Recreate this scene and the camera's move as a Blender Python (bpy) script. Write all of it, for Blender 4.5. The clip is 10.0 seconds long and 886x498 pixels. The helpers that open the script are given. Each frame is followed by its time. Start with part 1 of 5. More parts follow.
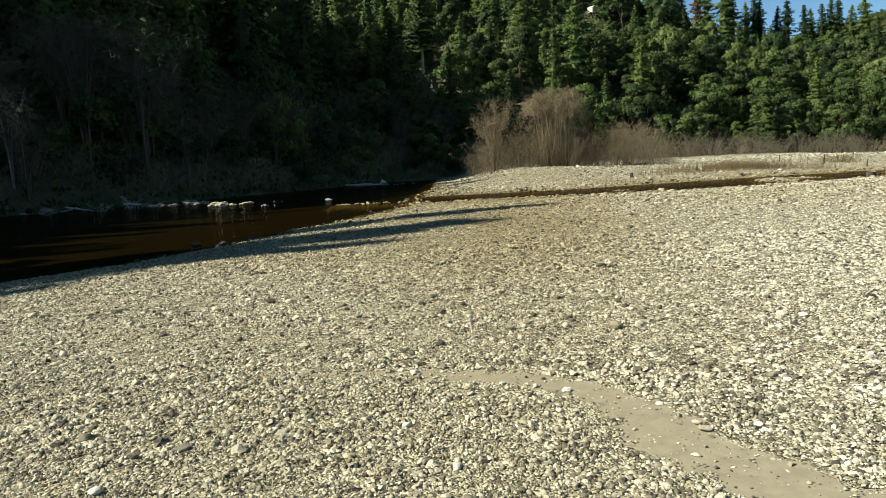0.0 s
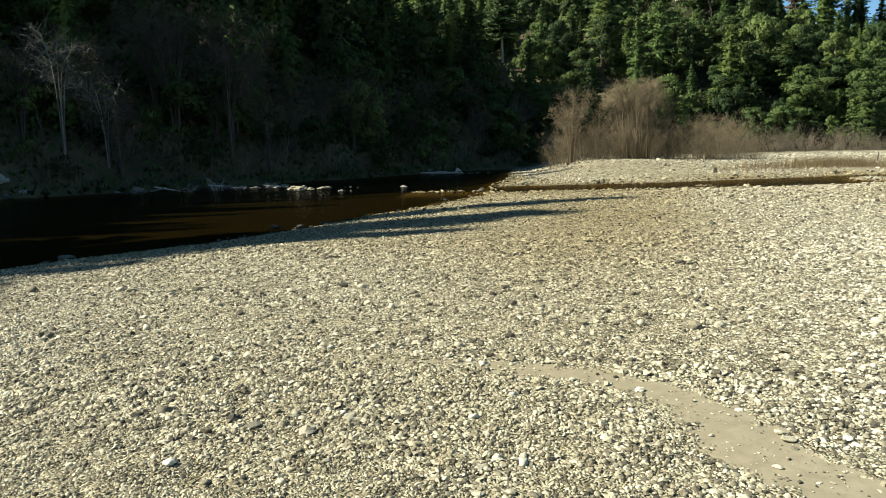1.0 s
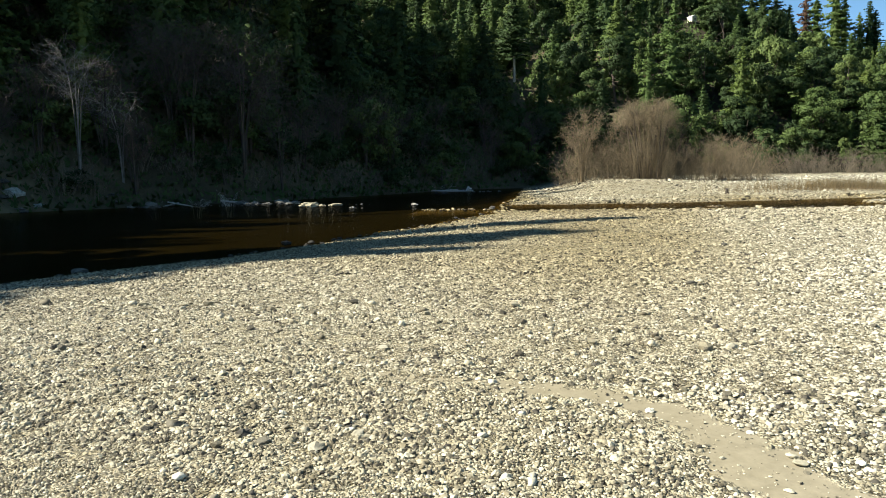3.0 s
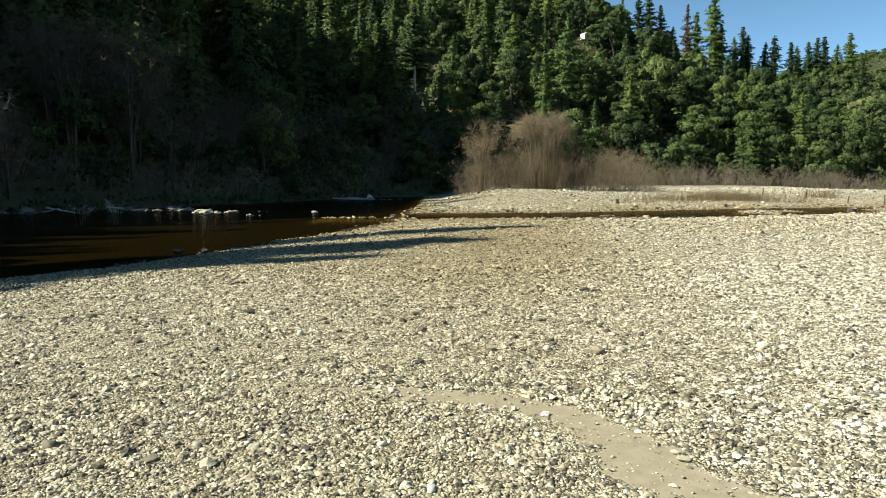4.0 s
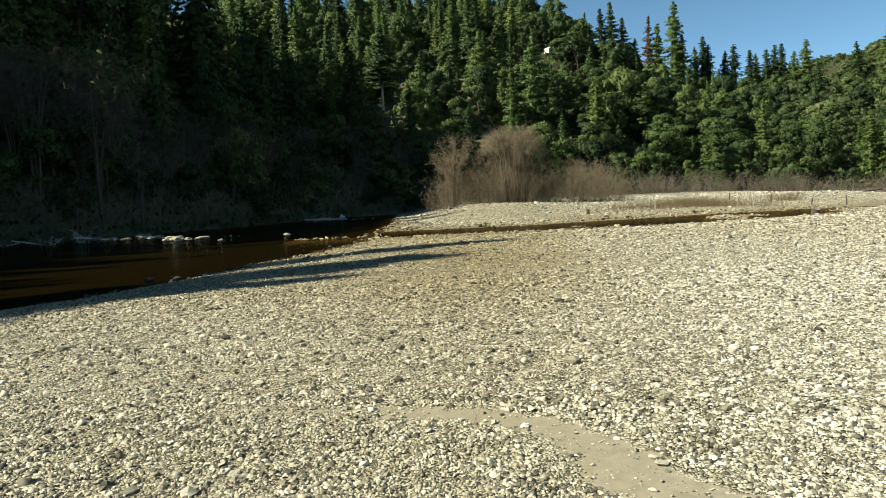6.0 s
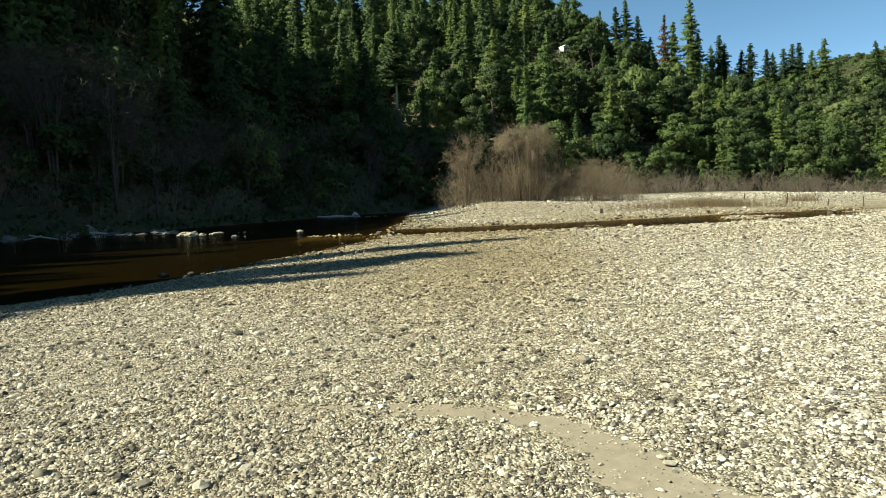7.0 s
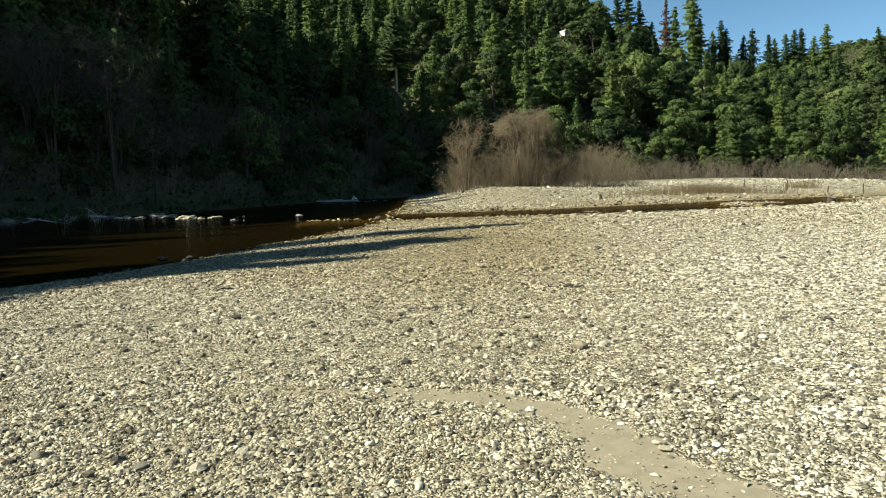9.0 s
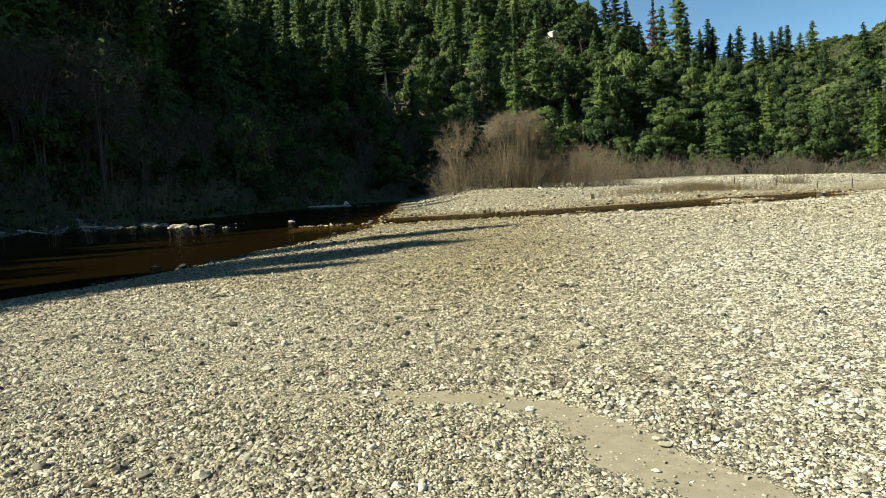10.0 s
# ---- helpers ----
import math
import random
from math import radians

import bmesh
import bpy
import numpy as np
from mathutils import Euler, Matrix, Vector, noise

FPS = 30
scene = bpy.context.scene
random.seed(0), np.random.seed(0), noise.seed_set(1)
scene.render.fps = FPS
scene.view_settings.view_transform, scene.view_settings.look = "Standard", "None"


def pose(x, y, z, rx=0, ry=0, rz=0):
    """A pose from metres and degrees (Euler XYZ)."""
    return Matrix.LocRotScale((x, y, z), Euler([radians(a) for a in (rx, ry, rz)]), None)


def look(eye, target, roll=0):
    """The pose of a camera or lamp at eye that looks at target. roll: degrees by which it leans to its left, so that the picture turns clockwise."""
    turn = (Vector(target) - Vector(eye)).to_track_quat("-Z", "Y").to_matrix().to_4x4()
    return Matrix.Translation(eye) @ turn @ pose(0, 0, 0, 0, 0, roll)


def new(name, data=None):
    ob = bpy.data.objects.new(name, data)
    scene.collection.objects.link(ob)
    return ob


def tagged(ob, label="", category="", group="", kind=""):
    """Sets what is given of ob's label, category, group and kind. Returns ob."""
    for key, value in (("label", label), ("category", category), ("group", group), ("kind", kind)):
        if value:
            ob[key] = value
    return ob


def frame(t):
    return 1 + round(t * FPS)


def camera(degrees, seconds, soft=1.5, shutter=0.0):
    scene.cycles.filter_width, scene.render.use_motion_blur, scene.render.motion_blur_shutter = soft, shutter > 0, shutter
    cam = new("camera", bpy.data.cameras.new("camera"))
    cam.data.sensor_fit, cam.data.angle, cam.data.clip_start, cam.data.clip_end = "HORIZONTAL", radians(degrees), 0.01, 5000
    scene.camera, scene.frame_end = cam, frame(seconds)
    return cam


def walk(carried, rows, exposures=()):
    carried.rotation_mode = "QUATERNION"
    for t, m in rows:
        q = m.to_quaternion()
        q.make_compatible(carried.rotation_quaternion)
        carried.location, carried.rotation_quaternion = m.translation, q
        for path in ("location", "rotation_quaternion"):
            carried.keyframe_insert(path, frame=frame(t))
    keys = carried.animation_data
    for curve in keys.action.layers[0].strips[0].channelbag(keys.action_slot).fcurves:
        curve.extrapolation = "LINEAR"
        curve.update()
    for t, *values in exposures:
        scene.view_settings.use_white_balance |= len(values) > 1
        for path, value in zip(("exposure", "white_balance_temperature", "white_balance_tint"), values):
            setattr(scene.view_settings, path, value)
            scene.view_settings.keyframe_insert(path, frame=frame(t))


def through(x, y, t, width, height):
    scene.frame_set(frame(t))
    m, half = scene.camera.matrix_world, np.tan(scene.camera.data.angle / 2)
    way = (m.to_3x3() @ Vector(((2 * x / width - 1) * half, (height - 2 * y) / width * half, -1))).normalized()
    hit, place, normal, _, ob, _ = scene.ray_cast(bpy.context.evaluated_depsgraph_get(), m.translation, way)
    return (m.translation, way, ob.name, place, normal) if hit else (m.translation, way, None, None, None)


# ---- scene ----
cam = camera(64.40, 10.0, soft=0.9)
PATH = [  # seconds, place, tilt, lean, turn
    (0, -0.007, -0.066, 1.653, 83.06, 2.87, 6.14),
    (0.5, -0.020, -0.042, 1.651, 82.65, 1.95, 13.18),
    (1, -0.019, 0.002, 1.646, 82.42, 1.58, 12.25),
    (1.5, -0.024, 0.005, 1.658, 85.03, 0.75, 12.10),
    (2, -0.036, -0.013, 1.643, 85.36, 1.47, 13.18),
    (2.2, -0.034, -0.014, 1.644, 84.86, 1.30, 12.95),
    (3.3, -0.009, -0.020, 1.649, 83.86, 0.85, 13.13),
    (3.5, -0.003, -0.016, 1.649, 84.31, 0.82, 10.04),
    (4, -0.010, -0.015, 1.645, 84.48, 0.26, 5.14),
    (4.5, 0.000, 0.000, 1.650, 84.36, -0.00, -0.00),
    (5, -0.015, -0.016, 1.655, 84.84, 0.63, 0.34),
    (5.5, 0.009, -0.044, 1.653, 85.65, 1.53, 1.26),
    (6, -0.000, -0.066, 1.654, 85.77, 2.45, 2.86),
    (6.2, 0.001, -0.067, 1.646, 85.88, 2.21, 4.16),
    (7.3, 0.020, -0.108, 1.669, 85.58, 1.73, 3.58),
    (7.5, 0.022, -0.112, 1.671, 85.62, 1.69, 3.22),
    (8, 0.028, -0.095, 1.665, 85.11, 1.66, 4.35),
    (8.5, 0.019, -0.087, 1.659, 84.46, 1.51, 3.87),
    (9, 0.027, -0.085, 1.660, 84.43, 1.71, 3.88),
    (9.5, 0.020, -0.093, 1.664, 84.64, 1.91, 4.08),
    (10, -0.000, -0.113, 1.659, 84.65, 2.90, 3.18),
]
EXPOSURES = [  # seconds, stops, white balance
    (0, 1.04, 6500, 10),
    (0.5, 1.19, 6500, 10),
    (1, 1.22, 6500, 10),
    (1.5, 1.35, 6430, 10),
    (2, 1.43, 6420, 10),
    (2.2, 1.43, 6400, 10),
    (3.3, 1.42, 6340, 15),
    (3.5, 1.38, 6340, 15),
    (4, 1.27, 6420, 12),
    (4.5, 1.11, 6500, 10),
    (5, 1.04, 6500, 10),
    (5.5, 1.11, 6500, 10),
    (6, 1.15, 6500, 10),
    (7.5, 1.25, 6500, 10),
    (8, 1.22, 6500, 10),
    (8.5, 1.18, 6500, 10),
    (9.5, 1.15, 6500, 10),
    (10, 1.15, 6500, 10),
]
walk(cam, [(t, pose(x, y, z, a, b, c)) for t, x, y, z, a, b, c in PATH], EXPOSURES)

# ---- world, sun and exposure ----
SUN_AZ, SUN_EL = 253.0, 40.0          # degrees clockwise from +y, and above the horizon

world = bpy.data.worlds.new("sky")
scene.world = world
world.use_nodes = True
wn, wl = world.node_tree.nodes, world.node_tree.links
sky = wn.new("ShaderNodeTexSky")
sky.sky_type, sky.sun_disc = "NISHITA", False
sky.sun_elevation, sky.sun_rotation = radians(SUN_EL), radians(SUN_AZ)
sky.air_density, sky.dust_density, sky.ozone_density = 0.5, 0.0, 1.2
deep = wn.new("ShaderNodeHueSaturation")
deep.inputs["Saturation"].default_value = 1.07
deep.inputs["Hue"].default_value = 0.478
wl.new(sky.outputs[0], deep.inputs["Color"])
wl.new(deep.outputs[0], wn["Background"].inputs[0])
wn["Background"].inputs[1].default_value = 0.070

sun = new("sun", bpy.data.lights.new("sun", "SUN"))
sun.data.energy, sun.data.angle, sun.data.color = 5.0, radians(0.55), (1.0, 0.965, 0.80)
az, el = radians(SUN_AZ), radians(SUN_EL)
SUN_WAY = Vector((math.sin(az) * math.cos(el), math.cos(az) * math.cos(el), math.sin(el)))
sun.matrix_world = look((SUN_WAY * 100)[:], (0, 0, 0))

# ---- materials ----


def material(name):
    m = bpy.data.materials.new(name)
    m.use_nodes = True
    return m, m.node_tree.nodes, m.node_tree.links, m.node_tree.nodes["Principled BSDF"]


def ramp(nodes, stops, mode="LINEAR"):
    node = nodes.new("ShaderNodeValToRGB")
    node.color_ramp.interpolation = mode
    els = node.color_ramp.elements
    while len(els) < len(stops):
        els.new(0.5)
    for e, (p, c) in zip(els, stops):
        e.position, e.color = p, (*c, 1)
    return node


def noise_tex(nodes, links, scale, detail=4.0, coord=None, rough=0.55):
    n = nodes.new("ShaderNodeTexNoise")
    n.inputs["Scale"].default_value, n.inputs["Detail"].default_value, n.inputs["Roughness"].default_value = scale, detail, rough
    if coord is not None:
        links.new(coord, n.inputs["Vector"])
    return n


def mix_rgb(nodes, links, kind, fac, a, b):
    n = nodes.new("ShaderNodeMix")
    n.data_type, n.blend_type = "RGBA", kind
    for sock, v in ((n.inputs[0], fac), (n.inputs[6], a), (n.inputs[7], b)):
        if isinstance(v, (int, float)):
            sock.default_value = v
        elif isinstance(v, tuple):
            sock.default_value = (*v, 1)
        else:
            links.new(v, sock)
    return n.outputs[2]


def math_node(nodes, links, op, a, b=0.0, clamp=False):
    n = nodes.new("ShaderNodeMath")
    n.operation, n.use_clamp = op, clamp
    for sock, v in ((n.inputs[0], a), (n.inputs[1], b)):
        if isinstance(v, (int, float)):
            sock.default_value = v
        else:
            links.new(v, sock)
    return n.outputs[0]


def bump(nodes, links, height, strength, distance, bsdf):
    n = nodes.new("ShaderNodeBump")
    n.inputs["Strength"].default_value, n.inputs["Distance"].default_value = strength, distance
    links.new(height, n.inputs["Height"])
    links.new(n.outputs[0], bsdf.inputs["Normal"])
    return n


def piece_random(nodes, links):
    """A number of its own for each piece, whether an object or an island of a joined mesh."""
    obj, geo = nodes.new("ShaderNodeObjectInfo"), nodes.new("ShaderNodeNewGeometry")
    return math_node(nodes, links, "FRACT", math_node(nodes, links, "ADD", obj.outputs["Random"], geo.outputs["Random Per Island"]))


STONE_TONES = [(0.0, (0.051, 0.047, 0.041)), (0.15, (0.122, 0.114, 0.090)), (0.31, (0.220, 0.202, 0.151)), (0.47, (0.354, 0.331, 0.251)),
               (0.64, (0.460, 0.438, 0.351)), (0.84, (0.573, 0.546, 0.434)), (0.95, (0.617, 0.597, 0.485)), (1.0, (0.661, 0.640, 0.540))]


def stone_material(name, tones, grain=60.0):
    m, n, l, p = material(name)
    rnd = piece_random(n, l)
    tone = ramp(n, tones)
    l.new(rnd, tone.inputs[0])
    pos = n.new("ShaderNodeTexCoord").outputs["Object"]
    fleck = noise_tex(n, l, grain, 3.0, pos, 0.7)
    soft = ramp(n, [(0.3, (0.72, 0.72, 0.72)), (0.7, (1.12, 1.1, 1.05))])
    l.new(fleck.outputs[0], soft.inputs[0])
    silt_shade = n.new("ShaderNodeAttribute")
    silt_shade.attribute_name = "silt_shade"
    place = n.new("ShaderNodeNewGeometry").outputs["Position"]
    patch = noise_tex(n, l, 4.5, 3.0, place, 0.65)
    sort = ramp(n, [(0.36, (0.66, 0.64, 0.60)), (0.5, (1, 1, 1)), (0.64, (1.12, 1.12, 1.11))])
    l.new(patch.outputs[0], sort.inputs[0])
    clean = mix_rgb(n, l, "MULTIPLY", 1.0, mix_rgb(n, l, "MULTIPLY", 1.0, tone.outputs[0], soft.outputs[0]), sort.outputs[0])
    l.new(mix_rgb(n, l, "MULTIPLY", silt_shade.outputs["Fac"], clean, (0.60, 0.525, 0.365)), p.inputs["Base Color"])
    p.inputs["Roughness"].default_value = 0.82
    p.inputs["Specular IOR Level"].default_value = 0.3
    bump(n, l, fleck.outputs[0], 0.3, 0.01, p)
    return m


MAT_STONE = stone_material("river_stone", STONE_TONES)
MAT_ROCK = stone_material("bank_rock", [(0.0, (0.06, 0.06, 0.056)), (0.5, (0.125, 0.12, 0.105)), (1.0, (0.25, 0.24, 0.21))], 6.0)


def ground_material():
    """Gravel with sandy and dry silted patches on the bar, leaf litter on the hillside, a bed painted darker with depth
    under water.
    """
    m, n, l, p = material("gravel_bar")
    pos = n.new("ShaderNodeNewGeometry").outputs["Position"]
    warp = noise_tex(n, l, 11.0, 2.0, pos)
    bent = mix_rgb(n, l, "LINEAR_LIGHT", 0.035, pos, warp.outputs["Color"])

    def pebbles(scale):
        cells = n.new("ShaderNodeTexVoronoi")
        cells.inputs["Scale"].default_value, cells.inputs["Randomness"].default_value = scale, 1.0
        l.new(bent, cells.inputs["Vector"])
        tone = ramp(n, STONE_TONES)
        split = n.new("ShaderNodeSeparateColor")
        l.new(cells.outputs["Color"], split.inputs[0])
        l.new(split.outputs[0], tone.inputs[0])
        # cells darken towards their edges: shade between pebbles, painted in
        gap = ramp(n, [(0.0, (1, 1, 1)), (0.5, (0.9, 0.9, 0.88)), (0.85, (0.55, 0.52, 0.45))])
        l.new(cells.outputs["Distance"], gap.inputs[0])
        return mix_rgb(n, l, "MULTIPLY", 1.0, tone.outputs[0], gap.outputs[0]), cells

    small, cells = pebbles(52.0)
    large, cells_big = pebbles(24.0)
    which = noise_tex(n, l, 5.0, 2.0, pos)
    pick = ramp(n, [(0.50, (0, 0, 0)), (0.56, (1, 1, 1))])
    l.new(which.outputs[0], pick.inputs[0])
    gravel = mix_rgb(n, l, "MIX", pick.outputs[0], small, large)
    patch = noise_tex(n, l, 0.35, 5.0, pos)
    wide = ramp(n, [(0.32, (0.86, 0.82, 0.74)), (0.68, (1.16, 1.13, 1.06))])
    mottle = noise_tex(n, l, 2.6, 5.0, pos, 0.75)
    spots = ramp(n, [(0.38, (0.42, 0.40, 0.35)), (0.5, (1, 1, 1)), (0.62, (1.3, 1.28, 1.22))])
    l.new(mottle.outputs[0], spots.inputs[0])
    gravel = mix_rgb(n, l, "MULTIPLY", 0.8, gravel, spots.outputs[0])
    l.new(patch.outputs[0], wide.inputs[0])
    gravel = mix_rgb(n, l, "MULTIPLY", 1.0, gravel, wide.outputs[0])
    # sand
    fine = noise_tex(n, l, 7.0, 6.0, pos, 0.65)
    sand = ramp(n, [(0.3, (0.188, 0.167, 0.119)), (0.7, (0.288, 0.256, 0.184))])
    l.new(fine.outputs[0], sand.inputs[0])
    amount = n.new("ShaderNodeAttribute")
    amount.attribute_name = "sand"
    edge = math_node(n, l, "ADD", amount.outputs["Fac"], math_node(n, l, "MULTIPLY", math_node(n, l, "SUBTRACT", fine.outputs[0], 0.5), 0.9))
    edge = math_node(n, l, "MULTIPLY_ADD", edge, 5.0, True)
    edge.node.inputs[2].default_value = -2.0
    col = mix_rgb(n, l, "MIX", edge, gravel, sand.outputs[0])
    # litter on the hillside, darkened to take in the shade under the trees
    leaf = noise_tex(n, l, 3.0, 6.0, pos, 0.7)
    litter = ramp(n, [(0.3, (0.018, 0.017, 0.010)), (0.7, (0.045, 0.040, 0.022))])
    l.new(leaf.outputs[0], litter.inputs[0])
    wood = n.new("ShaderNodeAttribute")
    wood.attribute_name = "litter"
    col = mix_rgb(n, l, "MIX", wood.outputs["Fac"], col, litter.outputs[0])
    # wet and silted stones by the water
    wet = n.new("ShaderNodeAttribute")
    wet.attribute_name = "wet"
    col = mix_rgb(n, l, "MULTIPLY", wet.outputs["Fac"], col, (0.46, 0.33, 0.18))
    # bed darkens with depth: light lost in the water, painted into its colour
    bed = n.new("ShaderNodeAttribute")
    bed.attribute_name = "depth_dark"
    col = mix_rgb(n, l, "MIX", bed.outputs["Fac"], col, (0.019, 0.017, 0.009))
    silt_shade = n.new("ShaderNodeAttribute")
    silt_shade.attribute_name = "silt_shade"
    veil = math_node(n, l, "MULTIPLY", math_node(n, l, "MULTIPLY", silt_shade.outputs["Fac"], math_node(n, l, "SUBTRACT", 1.0, bed.outputs["Fac"])), math_node(n, l, "MULTIPLY", patch.outputs[0], 1.8), True)
    col = mix_rgb(n, l, "MIX", veil, col, (0.215, 0.182, 0.104))
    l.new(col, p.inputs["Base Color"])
    p.inputs["Roughness"].default_value = 0.9
    p.inputs["Specular IOR Level"].default_value = 0.2
    h = math_node(n, l, "MULTIPLY", math_node(n, l, "SUBTRACT", 1.0, cells.outputs["Distance"]), math_node(n, l, "SUBTRACT", 1.0, edge))
    h = math_node(n, l, "ADD", h, math_node(n, l, "MULTIPLY", fine.outputs[0], 0.25))
    h = math_node(n, l, "SUBTRACT", h, math_node(n, l, "MULTIPLY", math_node(n, l, "MULTIPLY", cells_big.outputs["Distance"], pick.outputs[0]), math_node(n, l, "SUBTRACT", 1.0, edge)))
    bump(n, l, h, 0.9, 0.03, p)
    return m


MAT_GROUND = ground_material()


def water_material():
    """Clear tea-brown water: the bed shows through it, the bank and sky mirror in it."""
    m, n, l, p = material("river_water")
    n.remove(p)
    pos = n.new("ShaderNodeNewGeometry").outputs["Position"]
    stretch = n.new("ShaderNodeMapping")
    stretch.inputs["Scale"].default_value = (0.7, 1.6, 1.0)
    l.new(pos, stretch.inputs["Vector"])
    ripple = noise_tex(n, l, 3.0, 3.0, stretch.outputs[0])
    lift = n.new("ShaderNodeBump")
    lift.inputs["Strength"].default_value, lift.inputs["Distance"].default_value = 0.5, 0.03
    l.new(ripple.outputs[0], lift.inputs["Height"])
    clear, mirror, fres, mx = n.new("ShaderNodeBsdfTransparent"), n.new("ShaderNodeBsdfGlossy"), n.new("ShaderNodeFresnel"), n.new("ShaderNodeMixShader")
    clear.inputs[0].default_value = (0.50, 0.42, 0.22, 1)
    mirror.inputs["Roughness"].default_value = 0.09
    fres.inputs["IOR"].default_value = 1.33
    for node in (mirror, fres):
        l.new(lift.outputs[0], node.inputs["Normal"])
    l.new(math_node(n, l, "MULTIPLY", fres.outputs[0], 0.27), mx.inputs[0])
    l.new(clear.outputs[0], mx.inputs[1])
    l.new(mirror.outputs[0], mx.inputs[2])
    l.new(mx.outputs[0], n["Material Output"].inputs[0])
    return m


MAT_WATER = water_material()


def leaf_material(name, tones, through=0.32, grain=0.8):
    m, n, l, p = material(name)
    geo, obj = n.new("ShaderNodeNewGeometry"), n.new("ShaderNodeObjectInfo")
    tone = ramp(n, tones)
    mixv = math_node(n, l, "ADD", math_node(n, l, "MULTIPLY", geo.outputs["Random Per Island"], 0.2),
                     math_node(n, l, "MULTIPLY", obj.outputs["Random"], 0.8))
    l.new(mixv, tone.inputs[0])
    fleck = noise_tex(n, l, grain, 3.0, geo.outputs["Position"], 0.7)
    light = ramp(n, [(0.34, (0.70, 0.73, 0.75)), (0.52, (1, 1, 1)), (0.68, (1.17, 1.15, 1.08))])
    l.new(fleck.outputs[0], light.inputs[0])
    col = mix_rgb(n, l, "MULTIPLY", 1.0, tone.outputs[0], light.outputs[0])
    l.new(col, p.inputs["Base Color"])
    p.inputs["Roughness"].default_value = 0.65
    p.inputs["Specular IOR Level"].default_value = 0.12
    tr, mx = n.new("ShaderNodeBsdfTranslucent"), n.new("ShaderNodeMixShader")
    l.new(col, tr.inputs[0])
    mx.inputs[0].default_value = through
    l.new(p.outputs[0], mx.inputs[1])
    l.new(tr.outputs[0], mx.inputs[2])
    l.new(mx.outputs[0], n["Material Output"].inputs[0])
    return m


MAT_NEEDLE = leaf_material("fir_needles", [(0.0, (0.022, 0.039, 0.016)), (0.35, (0.044, 0.076, 0.026)), (0.7, (0.079, 0.126, 0.036)), (1.0, (0.138, 0.184, 0.047))])
MAT_CEDAR = leaf_material("cedar_needles", [(0.0, (0.035, 0.059, 0.018)), (0.5, (0.077, 0.118, 0.032)), (1.0, (0.150, 0.195, 0.051))])
MAT_LEAF = leaf_material("oak_leaves", [(0.0, (0.022, 0.040, 0.017)), (0.35, (0.047, 0.076, 0.027)), (0.7, (0.081, 0.123, 0.038)), (1.0, (0.136, 0.179, 0.058))])
# olive shrub leaves, brightened to put the right hillside's sunlight into their colour
MAT_OLIVE_BRIGHTENED = leaf_material("brightened_olive_leaves", [(0.0, (0.035, 0.055, 0.022)), (0.5, (0.083, 0.113, 0.041)), (1.0, (0.159, 0.191, 0.073))])
MAT_DRY = leaf_material("dead_needles", [(0.0, (0.085, 0.05, 0.03)), (1.0, (0.16, 0.095, 0.06))])


def bark_material(name, a, b, scale=5.0):
    m, n, l, p = material(name)
    pos = n.new("ShaderNodeTexCoord").outputs["Object"]
    stretch = n.new("ShaderNodeMapping")
    stretch.inputs["Scale"].default_value = (1.0, 1.0, 0.2)
    l.new(pos, stretch.inputs["Vector"])
    g = noise_tex(n, l, scale, 5.0, stretch.outputs[0], 0.7)
    t = ramp(n, [(0.3, a), (0.7, b)])
    l.new(g.outputs[0], t.inputs[0])
    tint = ramp(n, [(0.0, (0.55, 0.54, 0.53)), (0.6, (1.0, 1.0, 1.0)), (1.0, (1.45, 1.38, 1.3))])
    l.new(n.new("ShaderNodeNewGeometry").outputs["Random Per Island"], tint.inputs[0])
    l.new(mix_rgb(n, l, "MULTIPLY", 1.0, t.outputs[0], tint.outputs[0]), p.inputs["Base Color"])
    p.inputs["Roughness"].default_value = 0.9
    bump(n, l, g.outputs[0], 0.5, 0.03, p)
    return m


MAT_BARK = bark_material("conifer_bark", (0.035, 0.027, 0.02), (0.10, 0.078, 0.06))
MAT_PALE = bark_material("bleached_wood", (0.30, 0.28, 0.24), (0.48, 0.46, 0.41))
MAT_GREY_WOOD = bark_material("weathered_grey_wood", (0.13, 0.122, 0.105), (0.30, 0.285, 0.25))
MAT_TWIG = bark_material("willow_twigs", (0.108, 0.084, 0.050), (0.225, 0.178, 0.108))
MAT_TWIG_GREY = bark_material("grey_twigs", (0.092, 0.078, 0.055), (0.190, 0.160, 0.115))
MAT_STRAW = bark_material("dry_grass", (0.14, 0.10, 0.05), (0.26, 0.20, 0.10))

# ---- the land ----
WATER = -0.6
SHORE_Y = (-80.0, 5.0, 13.0, 17.0, 20.4, 26.0, 31.0, 37.0, 40.0, 46.0, 52.0, 60.0, 70.0, 80.0, 95.0, 110.0)
SHORE_X = (-28.0, -15.0, -12.9, -10.8, -9.7, -8.2, -7.0, -6.4, -6.0, -6.2, -6.9, -7.7, -8.7, -9.5, -11.0, -14.0)
CHANNEL_X = (-14.0, -6.0, 3.0, 7.0, 12.0, 16.0, 20.0, 24.0, 32.0, 60.0, 110.0)
CHANNEL_Y = (43.8, 45.0, 45.5, 46.6, 48.0, 50.2, 51.6, 53.2, 56.4, 60.0, 66.0)
HILL = [(-60, -300), (-54, -60), (-50, 10), (-46, 38), (-33, 56), (-25, 78), (-21, 96), (-9, 108), (20, 117), (60, 116), (100, 104), (160, 88), (400, 40), (900, -60)]
